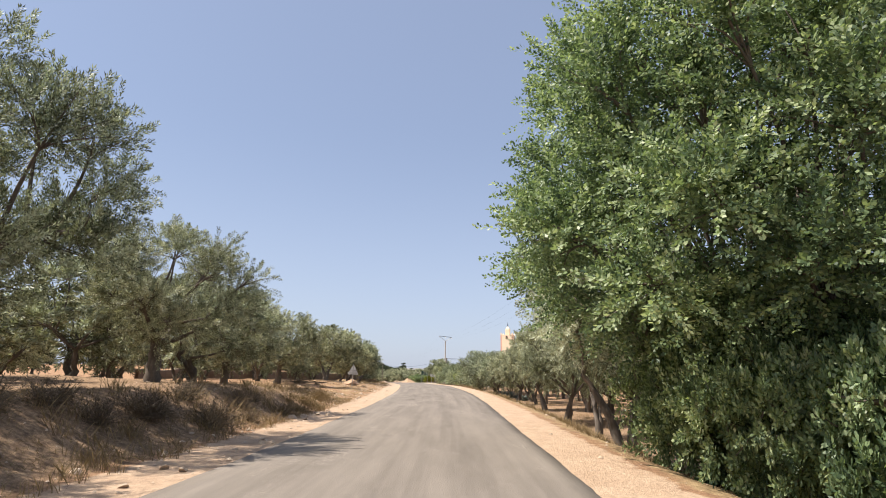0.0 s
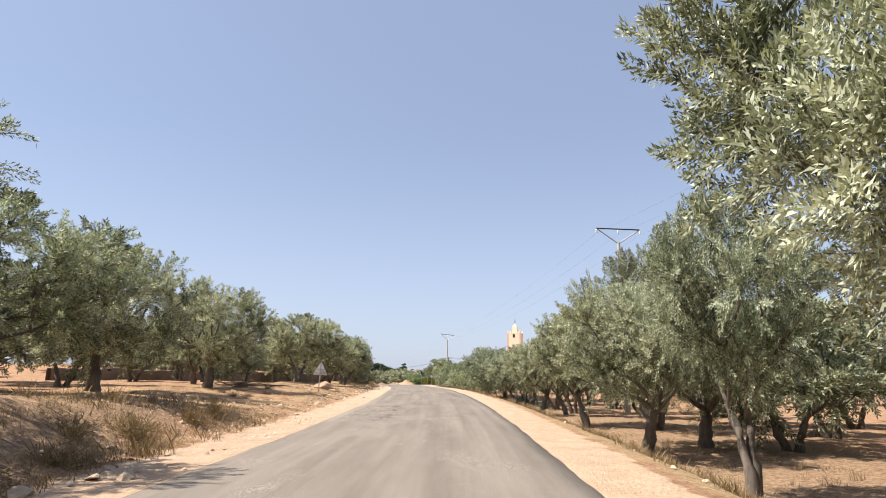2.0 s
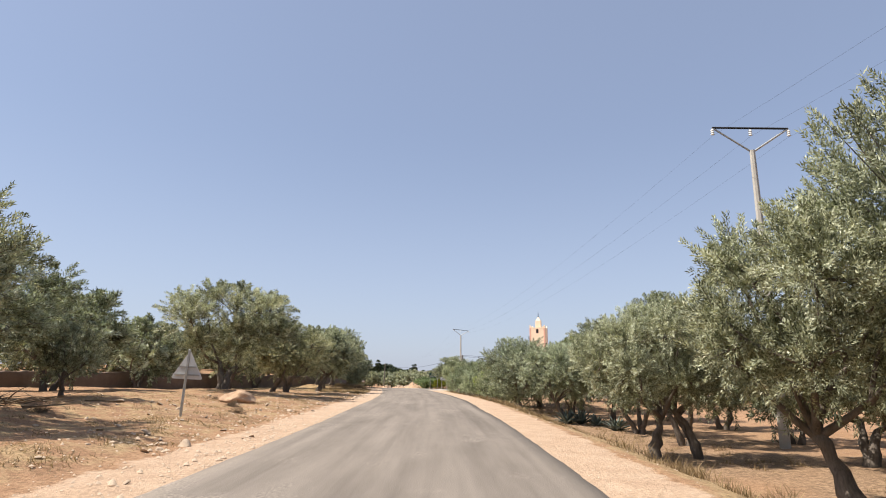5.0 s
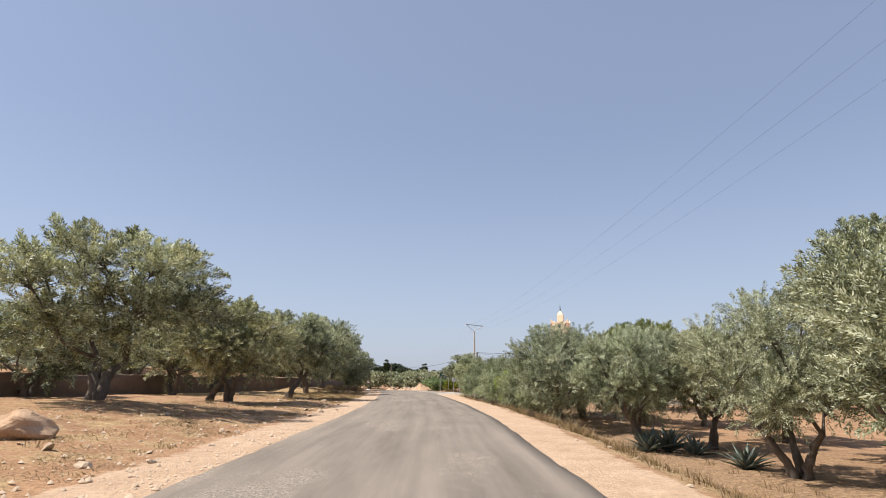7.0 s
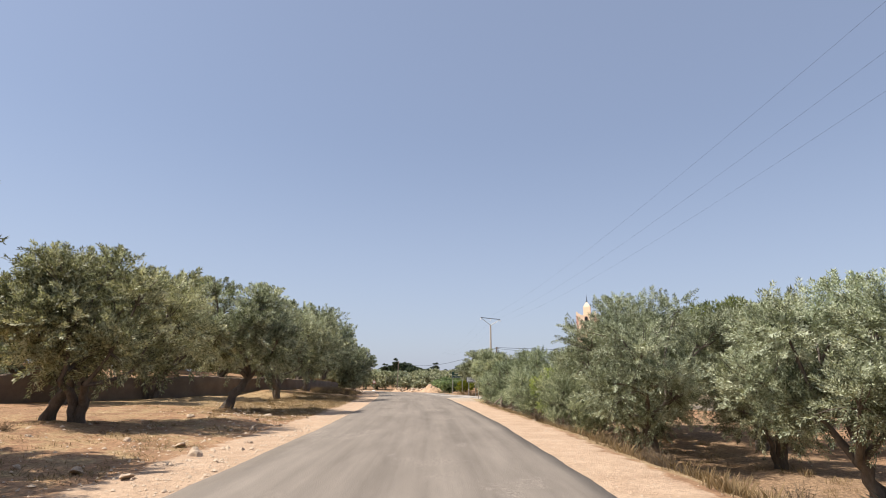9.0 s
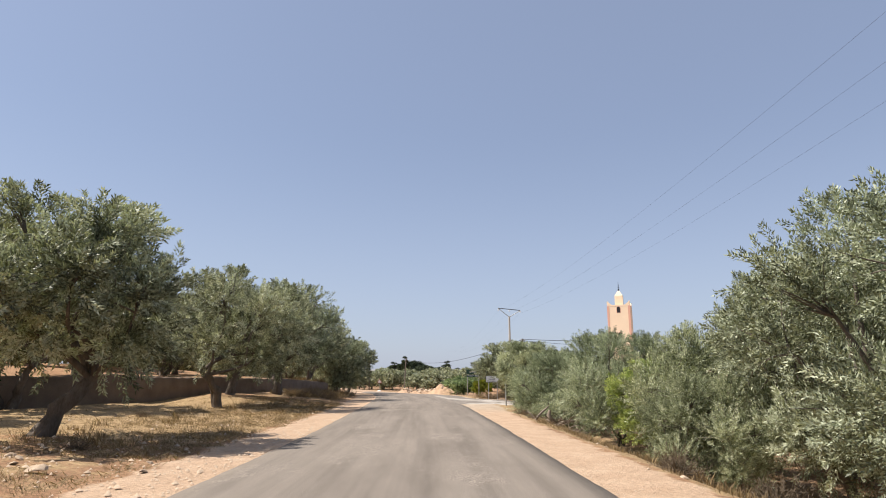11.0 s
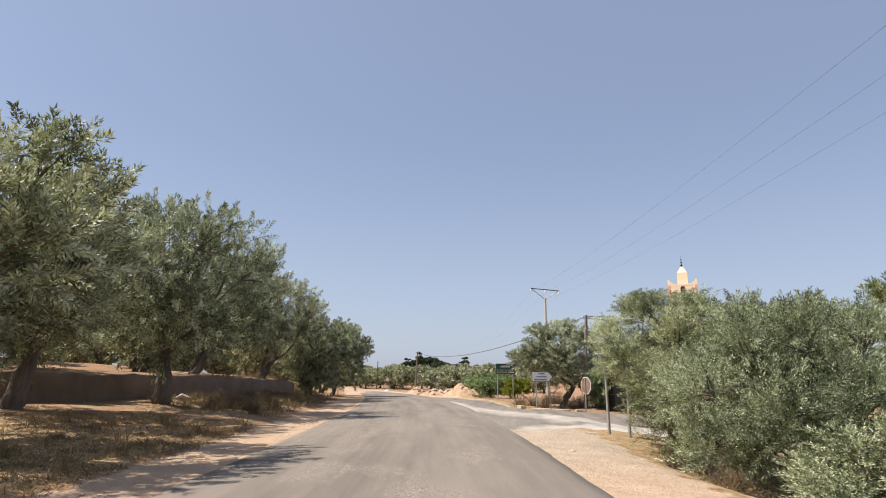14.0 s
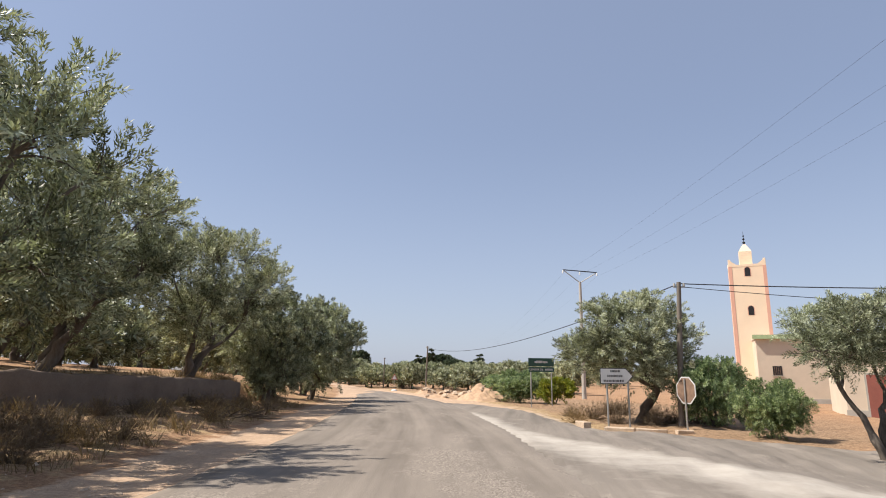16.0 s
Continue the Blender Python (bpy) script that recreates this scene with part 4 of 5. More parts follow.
def mud_wall():
    ys = np.arange(WALL[0, 0], WALL[-1, 0], 0.4)
    x = np.interp(ys, WALL[:, 0], WALL[:, 1])
    low = ground(x + 0.5, ys)
    top = low + 0.98 + 0.32 * step(66, 74, ys) * (1 - step(99, 107, ys)) + 0.05 * waves(ys, ys * 0, 6, 31) + 0.03 * waves(ys, ys * 0, 0.9, 32)
    th = 0.19
    sec = [(th, low - 0.4, 0), (th, low * 0.5 + top * 0.5, 1), (th - 0.02, top - 0.05, 1), (th - 0.08, top, 0), (-th + 0.08, top, 0), (-th, top - 0.06, 0), (-th, low - 0.4, 0)]
    rows = [np.stack([x + dx + 0.025 * bump * waves(ys, dx + z, 0.8, 33), ys, z], -1) for dx, z, bump in sec]
    v = np.concatenate(rows)
    n, k = len(ys), len(rows)
    i, j = np.meshgrid(np.arange(k - 1), np.arange(n - 1), indexing="ij")
    a = (i * n + j).ravel()
    f = np.concatenate([np.stack([a, a + 1, a + n + 1, a + n], -1), [[(n - 1), (n - 1) + n, (n - 1) + 4 * n, (n - 1) + 5 * n]]])
    me = mesh_from("wall_orchard", v, f, MUD)
    tagged(new("wall_orchard", me), "low brown mud wall along the orchard", "wall", "", "structure")


mud_wall()




# ---- poles and wires ----
def pylon(name_label, x, y, top, span, tilt_z, turn):
    base = ground_at(x, y)
    ob = thing("power_pylon", name_label, "pylon", pose(x, y, base, 0, 0, turn), "concrete pylons of the power line")
    h = top - base
    bm = bmesh.new()
    r = bmesh.ops.create_cone(bm, cap_ends=True, segments=8, radius1=0.24, radius2=0.13, depth=h + 0.4, matrix=Matrix.Translation((0, 0, h / 2 - 0.2)))
    part("pole", bm, CONCRETE, ob)
    a, b, foot = (-span / 2, 0, h + 1.15 + tilt_z), (span / 2, 0, h + 1.15 - tilt_z), (0, 0, h - 0.1)
    part("crossarm", mesh_from("crossarm", *tube([a, ((a[0] + b[0]) / 2, 0, (a[2] + b[2]) / 2), b], [0.055] * 3, 4), DARK_METAL), None, ob)
    for q in (a, b):
        part("brace", mesh_from("brace", *tube([foot, [(foot[i] + q[i]) / 2 for i in range(3)], q], [0.05] * 3, 4), GALV), None, ob)
    ends = []
    for q in (-0.5, 0.0, 0.5):
        px, pz = q * span, h + 1.15 - tilt_z * 2 * q
        bm = bmesh.new()
        for k in range(3):
            bmesh.ops.create_cone(bm, cap_ends=True, segments=8, radius1=0.09, radius2=0.05, depth=0.09, matrix=Matrix.Translation((px, 0, pz - 0.12 - k * 0.1)))
        part("insulator", bm, SIGN_WHITE, ob, "pale ceramic insulator")
        ends.append(pose(x, y, base, 0, 0, turn) @ Vector((px, 0, pz - 0.42)))
    return ends


def wire(a, b, sag, radius, label, count=26):
    t = np.linspace(0, 1, count)[:, None]
    p = np.asarray(a) * (1 - t) + np.asarray(b) * t - np.array([0, 0, sag]) * (4 * t * (1 - t))
    ob = new("overhead_wire", mesh_from("overhead_wire", *tube(p, [radius] * count, 5), CABLE))
    return tagged(ob, label, "wire", "overhead wires")


end_a = pylon("concrete power pylon with a steel V crossarm in the orchard", 13.9, 60.0, 12.35, 3.5, 0.09, -4)
end_b = pylon("concrete power pylon with a steel V crossarm beyond the junction", -0.75, 166.0, 10.95, 3.5, 0.2, -4)
for a, b in zip(end_a, end_b):
    wire(a, b, 1.7, 0.0035, "thin dark power line strung between pylons")
    wire(a, (a.x + 14.6, a.y - 106, a.z + 0.3), 1.7, 0.0035, "thin dark power line strung between pylons")
    wire(b, (b.x - 16.6, b.y + 106, b.z - 2.0), 1.7, 0.0035, "thin dark power line strung between pylons")


def wood_pole(x, y, top, lean, label):
    base = ground_at(x, y)
    ob = thing("utility_pole", label, "pole", pose(x, y, base))
    h = top - base
    part("shaft", mesh_from("shaft", *tube([(0, 0, -0.4), (lean * 0.5, 0, h * 0.5), (lean, 0, h)], [0.12, 0.105, 0.085], 9), WOOD), None, ob)
    bm = bmesh.new()
    box(bm, lean - 0.22, lean + 0.22, -0.03, 0.03, h - 0.22, h - 0.16)
    part("bracket", bm, GALV, ob)
    for s in (-0.18, 0.18):
        bm = bmesh.new()
        bmesh.ops.create_cone(bm, cap_ends=True, segments=8, radius1=0.05, radius2=0.03, depth=0.12, matrix=Matrix.Translation((lean + s, 0, h - 0.1)))
        part("insulator", bm, CONCRETE, ob)
    return Vector((x + lean, y, top - 0.06))


pole_a = wood_pole(-0.55, 127.6, 5.05, 0.28, "grey wooden utility pole leaning at the junction")
pole_b = wood_pole(-20.4, 184.0, 4.9, 0.25, "grey wooden utility pole at the bend")
wire(pole_a, pole_b + Vector((0, 0, -0.2)), 1.3, 0.022, "dark sagging telephone cable")
wire(pole_a, (26.0, 129.0, 5.3), 0.35, 0.022, "dark telephone cable strung towards the houses")
wire(pole_a + Vector((0, 0, -0.12)), (26.0, 131.0, 4.3), 0.45, 0.014, "thin telephone cable strung towards the houses")
for x, y, h in ((-34, 215, 5.6), (-46, 232, 5.5)):
    wood_pole(x, y, h - 1.6, 0.1, "distant wooden utility pole among olive trees")


# ---- road signs ----
def post(h, r=0.03, lean=(0, 0), sink=0.3):
    return mesh_from("post", *tube([(0, 0, -sink), (lean[0] * 0.5, lean[1] * 0.5, h / 2), (lean[0], lean[1], h)], [r] * 3, 8), GALV)


def bars(parent, rows, y, width, material):
    """Writing too blurred to read, as short bars. rows: (z, height, x0, x1)."""
    for z, hh, x0, x1 in rows:
        bm = bmesh.new()
        x = x0
        r = random.Random(int((z + 5) * 1000))
        while x < x1 - 0.02:
            w = min(r.uniform(0.035, 0.075), x1 - x)
            box(bm, x, x + w * 0.62, y - 0.002, y, z, z + hh)
            x += w
        part("lettering", bm, material, parent)


def tri(half, low, high, cut=0.05):
    k = cut / half
    return [(-half + cut, low), (half - cut, low), (half - cut * 0.4, low + cut * 0.9), (cut * 0.5, high - cut * 0.5), (-cut * 0.5, high - cut * 0.5), (-half + cut * 0.4, low + cut * 0.9)]


x, y = -8.05, 50.1
z = ground_at(x, y)
ob = thing("warning_sign", "triangular road sign seen from its bare metal back", "road sign", pose(x, y, z, 0, 2.5, 4))
h = 2.2 - z
plate = part("plate", prism(tri(0.46, h - 0.80, h), 0.03, 0.045), PALE_METAL, ob, "pale bare metal triangle")
bm = bmesh.new()
for zz in (h - 0.68, h - 0.45):
    box(bm, -0.36 + (zz - h + 0.68) * 0.5, 0.36 - (zz - h + 0.68) * 0.5, 0.0, 0.028, zz - 0.02, zz + 0.02)
part("bracket", bm, GALV, ob)
bm = bmesh.new()
box(bm, -0.03, 0.03, -0.06, 0.0, -0.3, h + 0.04, 0.008)
part("post", bm, GALV, ob)

x, y = -28.2, 199.0
z = ground_at(x, y)
ob = thing("warning_sign", "small triangular warning sign on a whitened stone base", "road sign", pose(x, y, z, 0, 0, 15))
part("post", post(2.0), GALV, ob)
part("plate", prism(tri(0.52, 1.75, 2.7), -0.02, 0.0), SIGN_RED, ob, "red-edged triangle")
part("face", prism(tri(0.40, 1.83, 2.54), -0.03, -0.024), SIGN_WHITE, ob, "pale triangular face")
bm = bmesh.new()
bmesh.ops.create_icosphere(bm, subdivisions=2, radius=0.42, matrix=Matrix.Diagonal((1.2, 1, 0.6, 1)))
part("footing", bm, SIGN_WHITE, ob)


def place_sign():
    x0, y0, x1, y1 = -6.15, 141.4, -4.85, 141.9
    cx, cy = (x0 + x1) / 2, (y0 + y1) / 2
    z = ground_at(cx, cy)
    ob = thing("place_sign", "dark green place-name sign on two grey posts", "road sign", pose(cx, cy, z, 0, 0, 12))
    h = 2.36 - z
    for s in (-0.66, 0.66):
        p = part("post", post(h - 0.1, 0.04), GALV, ob)
        p.location = (s, 0.06, 0)
    up = part("upper_panel", box(bmesh.new(), -0.82, 0.82, -0.02, 0.0, h - 0.5, h, 0.008), SIGN_GREEN, ob, "dark green panel")
    low = part("lower_panel", box(bmesh.new(), -0.82, 0.82, -0.02, 0.0, h - 0.86, h - 0.56, 0.008), SIGN_GREEN, ob, "dark green panel")
    bars(up, [(h - 0.31, 0.11, -0.42, 0.42), (h - 0.21, 0.05, -0.3, 0.1)], -0.022, 0.1, SIGN_WHITE)
    text = bpy.data.curves.new("lettering", "FONT")
    text.body, text.size, text.align_x, text.extrude = "CENTRE DE", 0.17, "LEFT", 0.002
    t = new("lettering", text)
    t.data.materials.append(SIGN_WHITE)
    t.parent = low
    t.matrix_basis = pose(-0.76, -0.023, h - 0.77, 90, 0, 0)
    bars(low, [(h - 0.77, 0.12, 0.24, 0.76)], -0.022, 0.1, SIGN_WHITE)


place_sign()


def arrow_panel(w, low, high, tip):
    m = (low + high) / 2
    return [(-w / 2, low), (w / 2 - tip, low), (w / 2, m), (w / 2 - tip, high), (-w / 2, high)]


def direction_sign():
    x, y = -3.1, 125.9
    z = ground_at(x, y)
    ob = thing("direction_sign", "white arrow-shaped direction sign on two posts", "road sign", pose(x, y, z, 0, 0, 8))
    low, high = 1.10 - z, 1.62 - z
    for s, top in ((-0.35, high - 0.05), (0.42, high - 0.05)):
        p = part("post", post(top, 0.035), GALV, ob)
        p.location = (s, 0.05, 0)
    panel = part("panel", prism(arrow_panel(1.14, low, high, 0.24), -0.02, 0.0), SIGN_WHITE, ob, "white arrow panel")
    part("border", prism(arrow_panel(1.20, low - 0.025, high + 0.025, 0.26), 0.002, 0.02), SIGN_BLACK, ob)
    k = (high - low) / 3
    bars(panel, [(low + 0.05, 0.075, -0.48, 0.26), (low + 0.05 + k, 0.075, -0.34, 0.24), (low + 0.05 + 2 * k, 0.075, -0.22, 0.14)], -0.023, 0.1, SIGN_BLACK)


direction_sign()


def stop_sign():
    x, y = -0.62, 126.3
    z = ground_at(x, y)
    ob = thing("stop_sign", "octagonal stop sign turned away on a rusty post", "road sign", pose(x, y, z, 0, 0, -62))
    mid, r = 0.88 - z, 0.52
    o = [(r * math.cos(radians(22.5 + 45 * i)), mid + r * math.sin(radians(22.5 + 45 * i))) for i in range(8)]
    part("plate", prism(o, 0.0, 0.012), PALE_METAL, ob, "grey-pink weathered back")
    o2 = [(q * 0.9, mid + (w - mid) * 0.9) for q, w in o]
    part("back_field", prism(o2, -0.006, -0.001), RUST, ob)
    part("face", prism(o2, 0.014, 0.02), SIGN_RED, ob)
    p = part("post", post(mid + 0.4, 0.032), RUST, ob)
    p.location = (0, -0.04, 0)


stop_sign()


def stacked_signs():
    x, y = -1.84, 108.0
    z = ground_at(x, y)
    ob = thing("direction_sign", "stack of arrow signs seen from their dark backs", "road sign", pose(x, y, z - 0.1, 0, 0, -15))
    for s, lean in ((-0.26, (-0.05, 0.0)), (0.26, (0.02, 0.0))):
        p = part("post", post(2.55, 0.04, lean), GALV, ob)
        p.location = (s, -0.05, 0)
    for k in range(4):
        lo = 0.72 + k * 0.45
        part("panel", prism(arrow_panel(0.7, lo, lo + 0.446, 0.2), 0.0, 0.02), DARK_METAL, ob)


stacked_signs()

# kerb stones round the junction tree
for k, (x, y, w, turn) in enumerate(((-4.35, 126.0, 0.75, -70), (-3.2, 125.0, 1.0, -15), (-2.2, 124.75, 1.0, -12), (-1.1, 124.9, 0.55, 8))):
    bm = bmesh.new()
    box(bm, -w / 2, w / 2, -0.14, 0.14, -0.15, 0.13 if k else 0.26, 0.02)
    bmesh.ops.subdivide_edges(bm, edges=bm.edges, cuts=1)
    for vv in bm.verts:
        vv.co += Vector((random.uniform(-1, 1), random.uniform(-1, 1), random.uniform(-1, 1))) * 0.012
    me = bpy.data.meshes.new("kerb_stone")
    bm.to_mesh(me)
    bm.free()
    me.materials.append(STONE)
    ob = new("kerb_stone", me)
    ob.matrix_basis = pose(x, y, ground_at(x, y), 0, 0, turn)
    tagged(ob, "broken sandy stone kerb block beside the junction", "kerb", "kerb blocks at the junction")


# ---- mosque and houses ----
def arch(w, h, y0, y1, x=0.0, z=0.0):
    o = [(x - w / 2, z), (x + w / 2, z)] + [(x + w / 2 * math.cos(a), z + h - w / 2 + w / 2 * math.sin(a)) for a in np.linspace(0, np.pi, 9)]
    return prism(o, y0, y1)


def minaret():
    x, y = 17.3, 169.8
    base = -1.2
    ob = thing("minaret", "square cream minaret with salmon corner strips", "tower", pose(x, y, base, 0, 0, -17))
    s, h = 1.76, 12.75 - base
    bm = bmesh.new()
    box(bm, -s, s, -s, s, 0, h)
    part("shaft", bm, CREAM, ob)
    for sx in (-1, 1):
        for sy in (-1, 1):
            bm = bmesh.new()
            xa, ya = sorted((sx * (s + 0.03), sx * (s - 0.30))), sorted((sy * (s + 0.03), sy * (s - 0.30)))
            box(bm, xa[0], xa[1], ya[0], ya[1], 0.0, h + 0.05)
            part("corner_strip", bm, PINK, ob, "salmon-painted corner strip")
    for turn in range(4):
        o = [(-s, h - 0.02), (s, h - 0.02), (s, h + 0.8), (1.0, h + 0.22), (-1.0, h + 0.22), (-s, h + 0.8)]
        bm = prism(o, -s - 0.02, -s + 0.22)
        bm.transform(Matrix.Rotation(turn * math.pi / 2, 4, "Z"))
        part("parapet", bm, CREAM, ob)
    bm = bmesh.new()
    box(bm, -0.62, 0.62, -0.62, 0.62, h, h + 1.85)
    lantern = part("lantern", bm, CREAM, ob)
    bm = bmesh.new()
    bmesh.ops.create_cone(bm, cap_ends=True, segments=4, radius1=0.88, radius2=0.2, depth=0.85, matrix=Matrix.Translation((0, 0, h + 2.26)) @ Matrix.Rotation(math.pi / 4, 4, "Z"))
    bmesh.ops.create_uvsphere(bm, u_segments=10, v_segments=6, radius=0.24, matrix=Matrix.Translation((0, 0, h + 2.45)))
    part("cap", bm, CREAM, lantern)
    bm = bmesh.new()
    bmesh.ops.create_cone(bm, segments=6, radius1=0.03, radius2=0.02, depth=1.7, cap_ends=True, matrix=Matrix.Translation((0, 0, h + 3.3)))
    for q, r in ((2.9, 0.15), (3.3, 0.12), (3.65, 0.09)):
        bmesh.ops.create_uvsphere(bm, u_segments=8, v_segments=6, radius=r, matrix=Matrix.Translation((0, 0, h + q)))
    part("finial", bm, DARK_METAL, ob, "dark metal finial with three balls")
    for zz, ww in ((11.7 - base, 0.52), (7.6 - base, 0.52)):
        w = part("window", arch(ww, 0.95, -s - 0.02, -s + 0.05, 0, zz), WINDOW, ob)
        part("frame", arch(ww + 0.14, 1.04, -s - 0.012, -s + 0.04, 0, zz - 0.04), PINK, w)


minaret()


def house(name, label, x, y, turn, w, d, h, wall, openings, parapet=0.25):
    """openings: (kind, x, z, width, height)."""
    base = ground_at(x, y) - 0.1
    ob = thing(name, label, "house", pose(x, y, base, 0, 0, turn))
    bm = bmesh.new()
    box(bm, -w / 2, w / 2, 0, d, -0.3, h)
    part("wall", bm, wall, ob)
    bm = bmesh.new()
    box(bm, -w / 2 - 0.08, w / 2 + 0.08, -0.08, d + 0.08, h - 0.02, h + parapet)
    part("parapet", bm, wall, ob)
    bm = bmesh.new()
    box(bm, -w / 2 - 0.05, w / 2 + 0.05, -0.06, -0.003, -0.3, 0.45)
    part("plinth", bm, CONCRETE, ob)
    for k, ox, oz, ow, oh in openings:
        if k == "door":
            q = part("door", box(bmesh.new(), ox - ow / 2, ox + ow / 2, -0.07, 0.02, oz, oz + oh, 0.01), DOOR, ob, "red-brown metal door")
            part("door_frame", box(bmesh.new(), ox - ow / 2 - 0.08, ox + ow / 2 + 0.08, -0.065, 0.01, oz, oz + oh + 0.08), CONCRETE, q)
        else:
            q = part("window", box(bmesh.new(), ox - ow / 2, ox + ow / 2, -0.03, 0.02, oz, oz + oh), WINDOW, ob, "dark window opening")
            part("sill", box(bmesh.new(), ox - ow / 2 - 0.1, ox + ow / 2 + 0.1, -0.12, -0.034, oz - 0.08, oz), CONCRETE, q)
            for i in range(1, 5):
                bx = ox - ow / 2 + ow * i / 5
                part("grille", box(bmesh.new(), bx - 0.012, bx + 0.012, -0.05, -0.034, oz, oz + oh), RUST, q)
    return ob


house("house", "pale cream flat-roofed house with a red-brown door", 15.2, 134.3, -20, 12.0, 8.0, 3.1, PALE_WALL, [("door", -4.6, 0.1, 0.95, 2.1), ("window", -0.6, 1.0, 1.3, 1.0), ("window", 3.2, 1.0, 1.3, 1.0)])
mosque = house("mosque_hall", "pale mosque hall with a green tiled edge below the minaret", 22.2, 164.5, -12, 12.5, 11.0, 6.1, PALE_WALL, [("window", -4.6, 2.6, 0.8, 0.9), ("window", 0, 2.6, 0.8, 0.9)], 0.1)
bm = prism([(-0.55, 0.0), (0.12, 0.45), (0.12, 0.0)], -6.5, 6.5)
bm.transform(Matrix.Translation((0, 0.12, 6.12)) @ Matrix.Rotation(-math.pi / 2, 4, "Z") @ Matrix.Rotation(math.pi, 4, "Z"))
part("roof_edge", bm, TILE, mosque, "green tiled eave")
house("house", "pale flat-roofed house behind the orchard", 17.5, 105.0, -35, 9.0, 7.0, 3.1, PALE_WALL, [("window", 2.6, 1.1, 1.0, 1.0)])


# ---- rocks, rubble, litter ----
def rock_mesh(name, seed, size, material, sub=3, rough=0.22, flat=0.0):
    bm = bmesh.new()
    bmesh.ops.create_icosphere(bm, subdivisions=sub, radius=1)
    r = random.Random(seed)
    cuts = [(Vector((r.uniform(-1, 1), r.uniform(-1, 1), r.uniform(-0.6, 1))).normalized(), r.uniform(0.55, 0.85)) for _ in range(9)]
    for vv in bm.verts:
        for nrm, far in cuts:
            over = vv.co.dot(nrm) - far
            if over > 0:
                vv.co -= nrm * over
        vv.co += vv.co.normalized() * noise.noise(vv.co * 2.3 + Vector((seed, 0, 0))) * rough
        vv.co = Vector((vv.co.x * size[0], vv.co.y * size[1], vv.co.z * size[2]))
        if vv.co.z < -flat:
            vv.co.z = -flat
    me = bpy.data.meshes.new(name)
    bm.to_mesh(me)
    bm.free()
    me.materials.append(material)
    return me


x, y = -9.35, 57.9
ob = new("boulder", rock_mesh("boulder", 6, (0.84, 0.62, 0.38), ROCK, 4, 0.12, 0.25))
ob.matrix_basis = pose(x, y, ground_at(x, y) + 0.20, 0, 6, 12)
tagged(ob, "large flat-topped ochre boulder on bare earth", "boulder")
x, y = -18.4, 114.6
ob = new("boulder", rock_mesh("white_rock", 9, (0.34, 0.26, 0.2), CONCRETE, 3))
ob.matrix_basis = pose(x, y, ground_at(x, y) + 0.1, 0, 0, 30)
tagged(ob, "small white rock in the shade of the wall", "rock")

stone_meshes = [rock_mesh("stone", 20 + k, (0.11, 0.09, 0.065), STONE, 2, 0.25) for k in range(5)]
rng = np.random.RandomState(77)
for k in range(260):
    y = rng.uniform(26, 84) if k < 215 else rng.uniform(2, 26)
    off = HALF + rng.uniform(1.2, 7.0) if k < 185 else HALF + rng.uniform(0.3, 2.2)
    x = float(centre(y)) - off
    s = rng.uniform(0.3, 0.95) if k % 9 else rng.uniform(1.0, 1.7)
    ob = new("stone", stone_meshes[k % 5])
    ob.matrix_basis = pose(x, y, ground_at(x, y) + 0.015 * s, rng.uniform(0, 40), rng.uniform(0, 40), rng.uniform(0, 360)) @ Matrix.Diagonal((s, s, s, 1))
    tagged(ob, "loose pale field stone on dry earth", "stone", "loose stones on the verge")
for k in range(30):
    y = rng.uniform(3, 106)
    x = float(centre(y)) + HALF + rng.uniform(0.5, 2.4)
    s = rng.uniform(0.3, 0.8)
    ob = new("stone", stone_meshes[k % 5])
    ob.matrix_basis = pose(x, y, ground_at(x, y) + 0.01 * s, 0, 0, rng.uniform(0, 360)) @ Matrix.Diagonal((s, s, s, 1))
    tagged(ob, "loose pale stone on the sandy shoulder", "stone", "loose stones on the shoulder")


def scatter_gravel():
    rng = np.random.RandomState(8)
    n = 11000
    y = np.where(rng.rand(n) < 0.6, rng.uniform(26, 90, n), rng.uniform(2, 112, n))
    left = rng.rand(n) < 0.6
    off = np.where(left, HALF + 0.05 + rng.exponential(2.4, n), HALF + 0.05 + rng.exponential(0.7, n))
    x = centre(y) + np.where(left, -off, off)
    s = np.where(left & (rng.rand(n) < 0.12), rng.uniform(0.03, 0.065, n), rng.uniform(0.007, 0.034, n) * np.where(left, 1.0, 0.55))
    octa = np.array([(1, 0, 0), (-1, 0, 0), (0, 1, 0), (0, -1, 0), (0, 0, 0.8), (0, 0, -0.8)])
    tri_f = np.array([(0, 2, 4), (2, 1, 4), (1, 3, 4), (3, 0, 4)])
    jit = rng.uniform(0.6, 1.3, (n, 6, 3))
    v = octa[None] * jit * s[:, None, None] + np.stack([x, y, ground(x, y) + s * 0.3], -1)[:, None]
    f = tri_f[None] + (np.arange(n) * 6)[:, None, None]
    ob = new("gravel", mesh_from("gravel", v.reshape(-1, 3), f.reshape(-1, 3), STONE))
    tagged(ob, "loose gravel scattered along both road shoulders", "gravel", "", "stuff")


scatter_gravel()


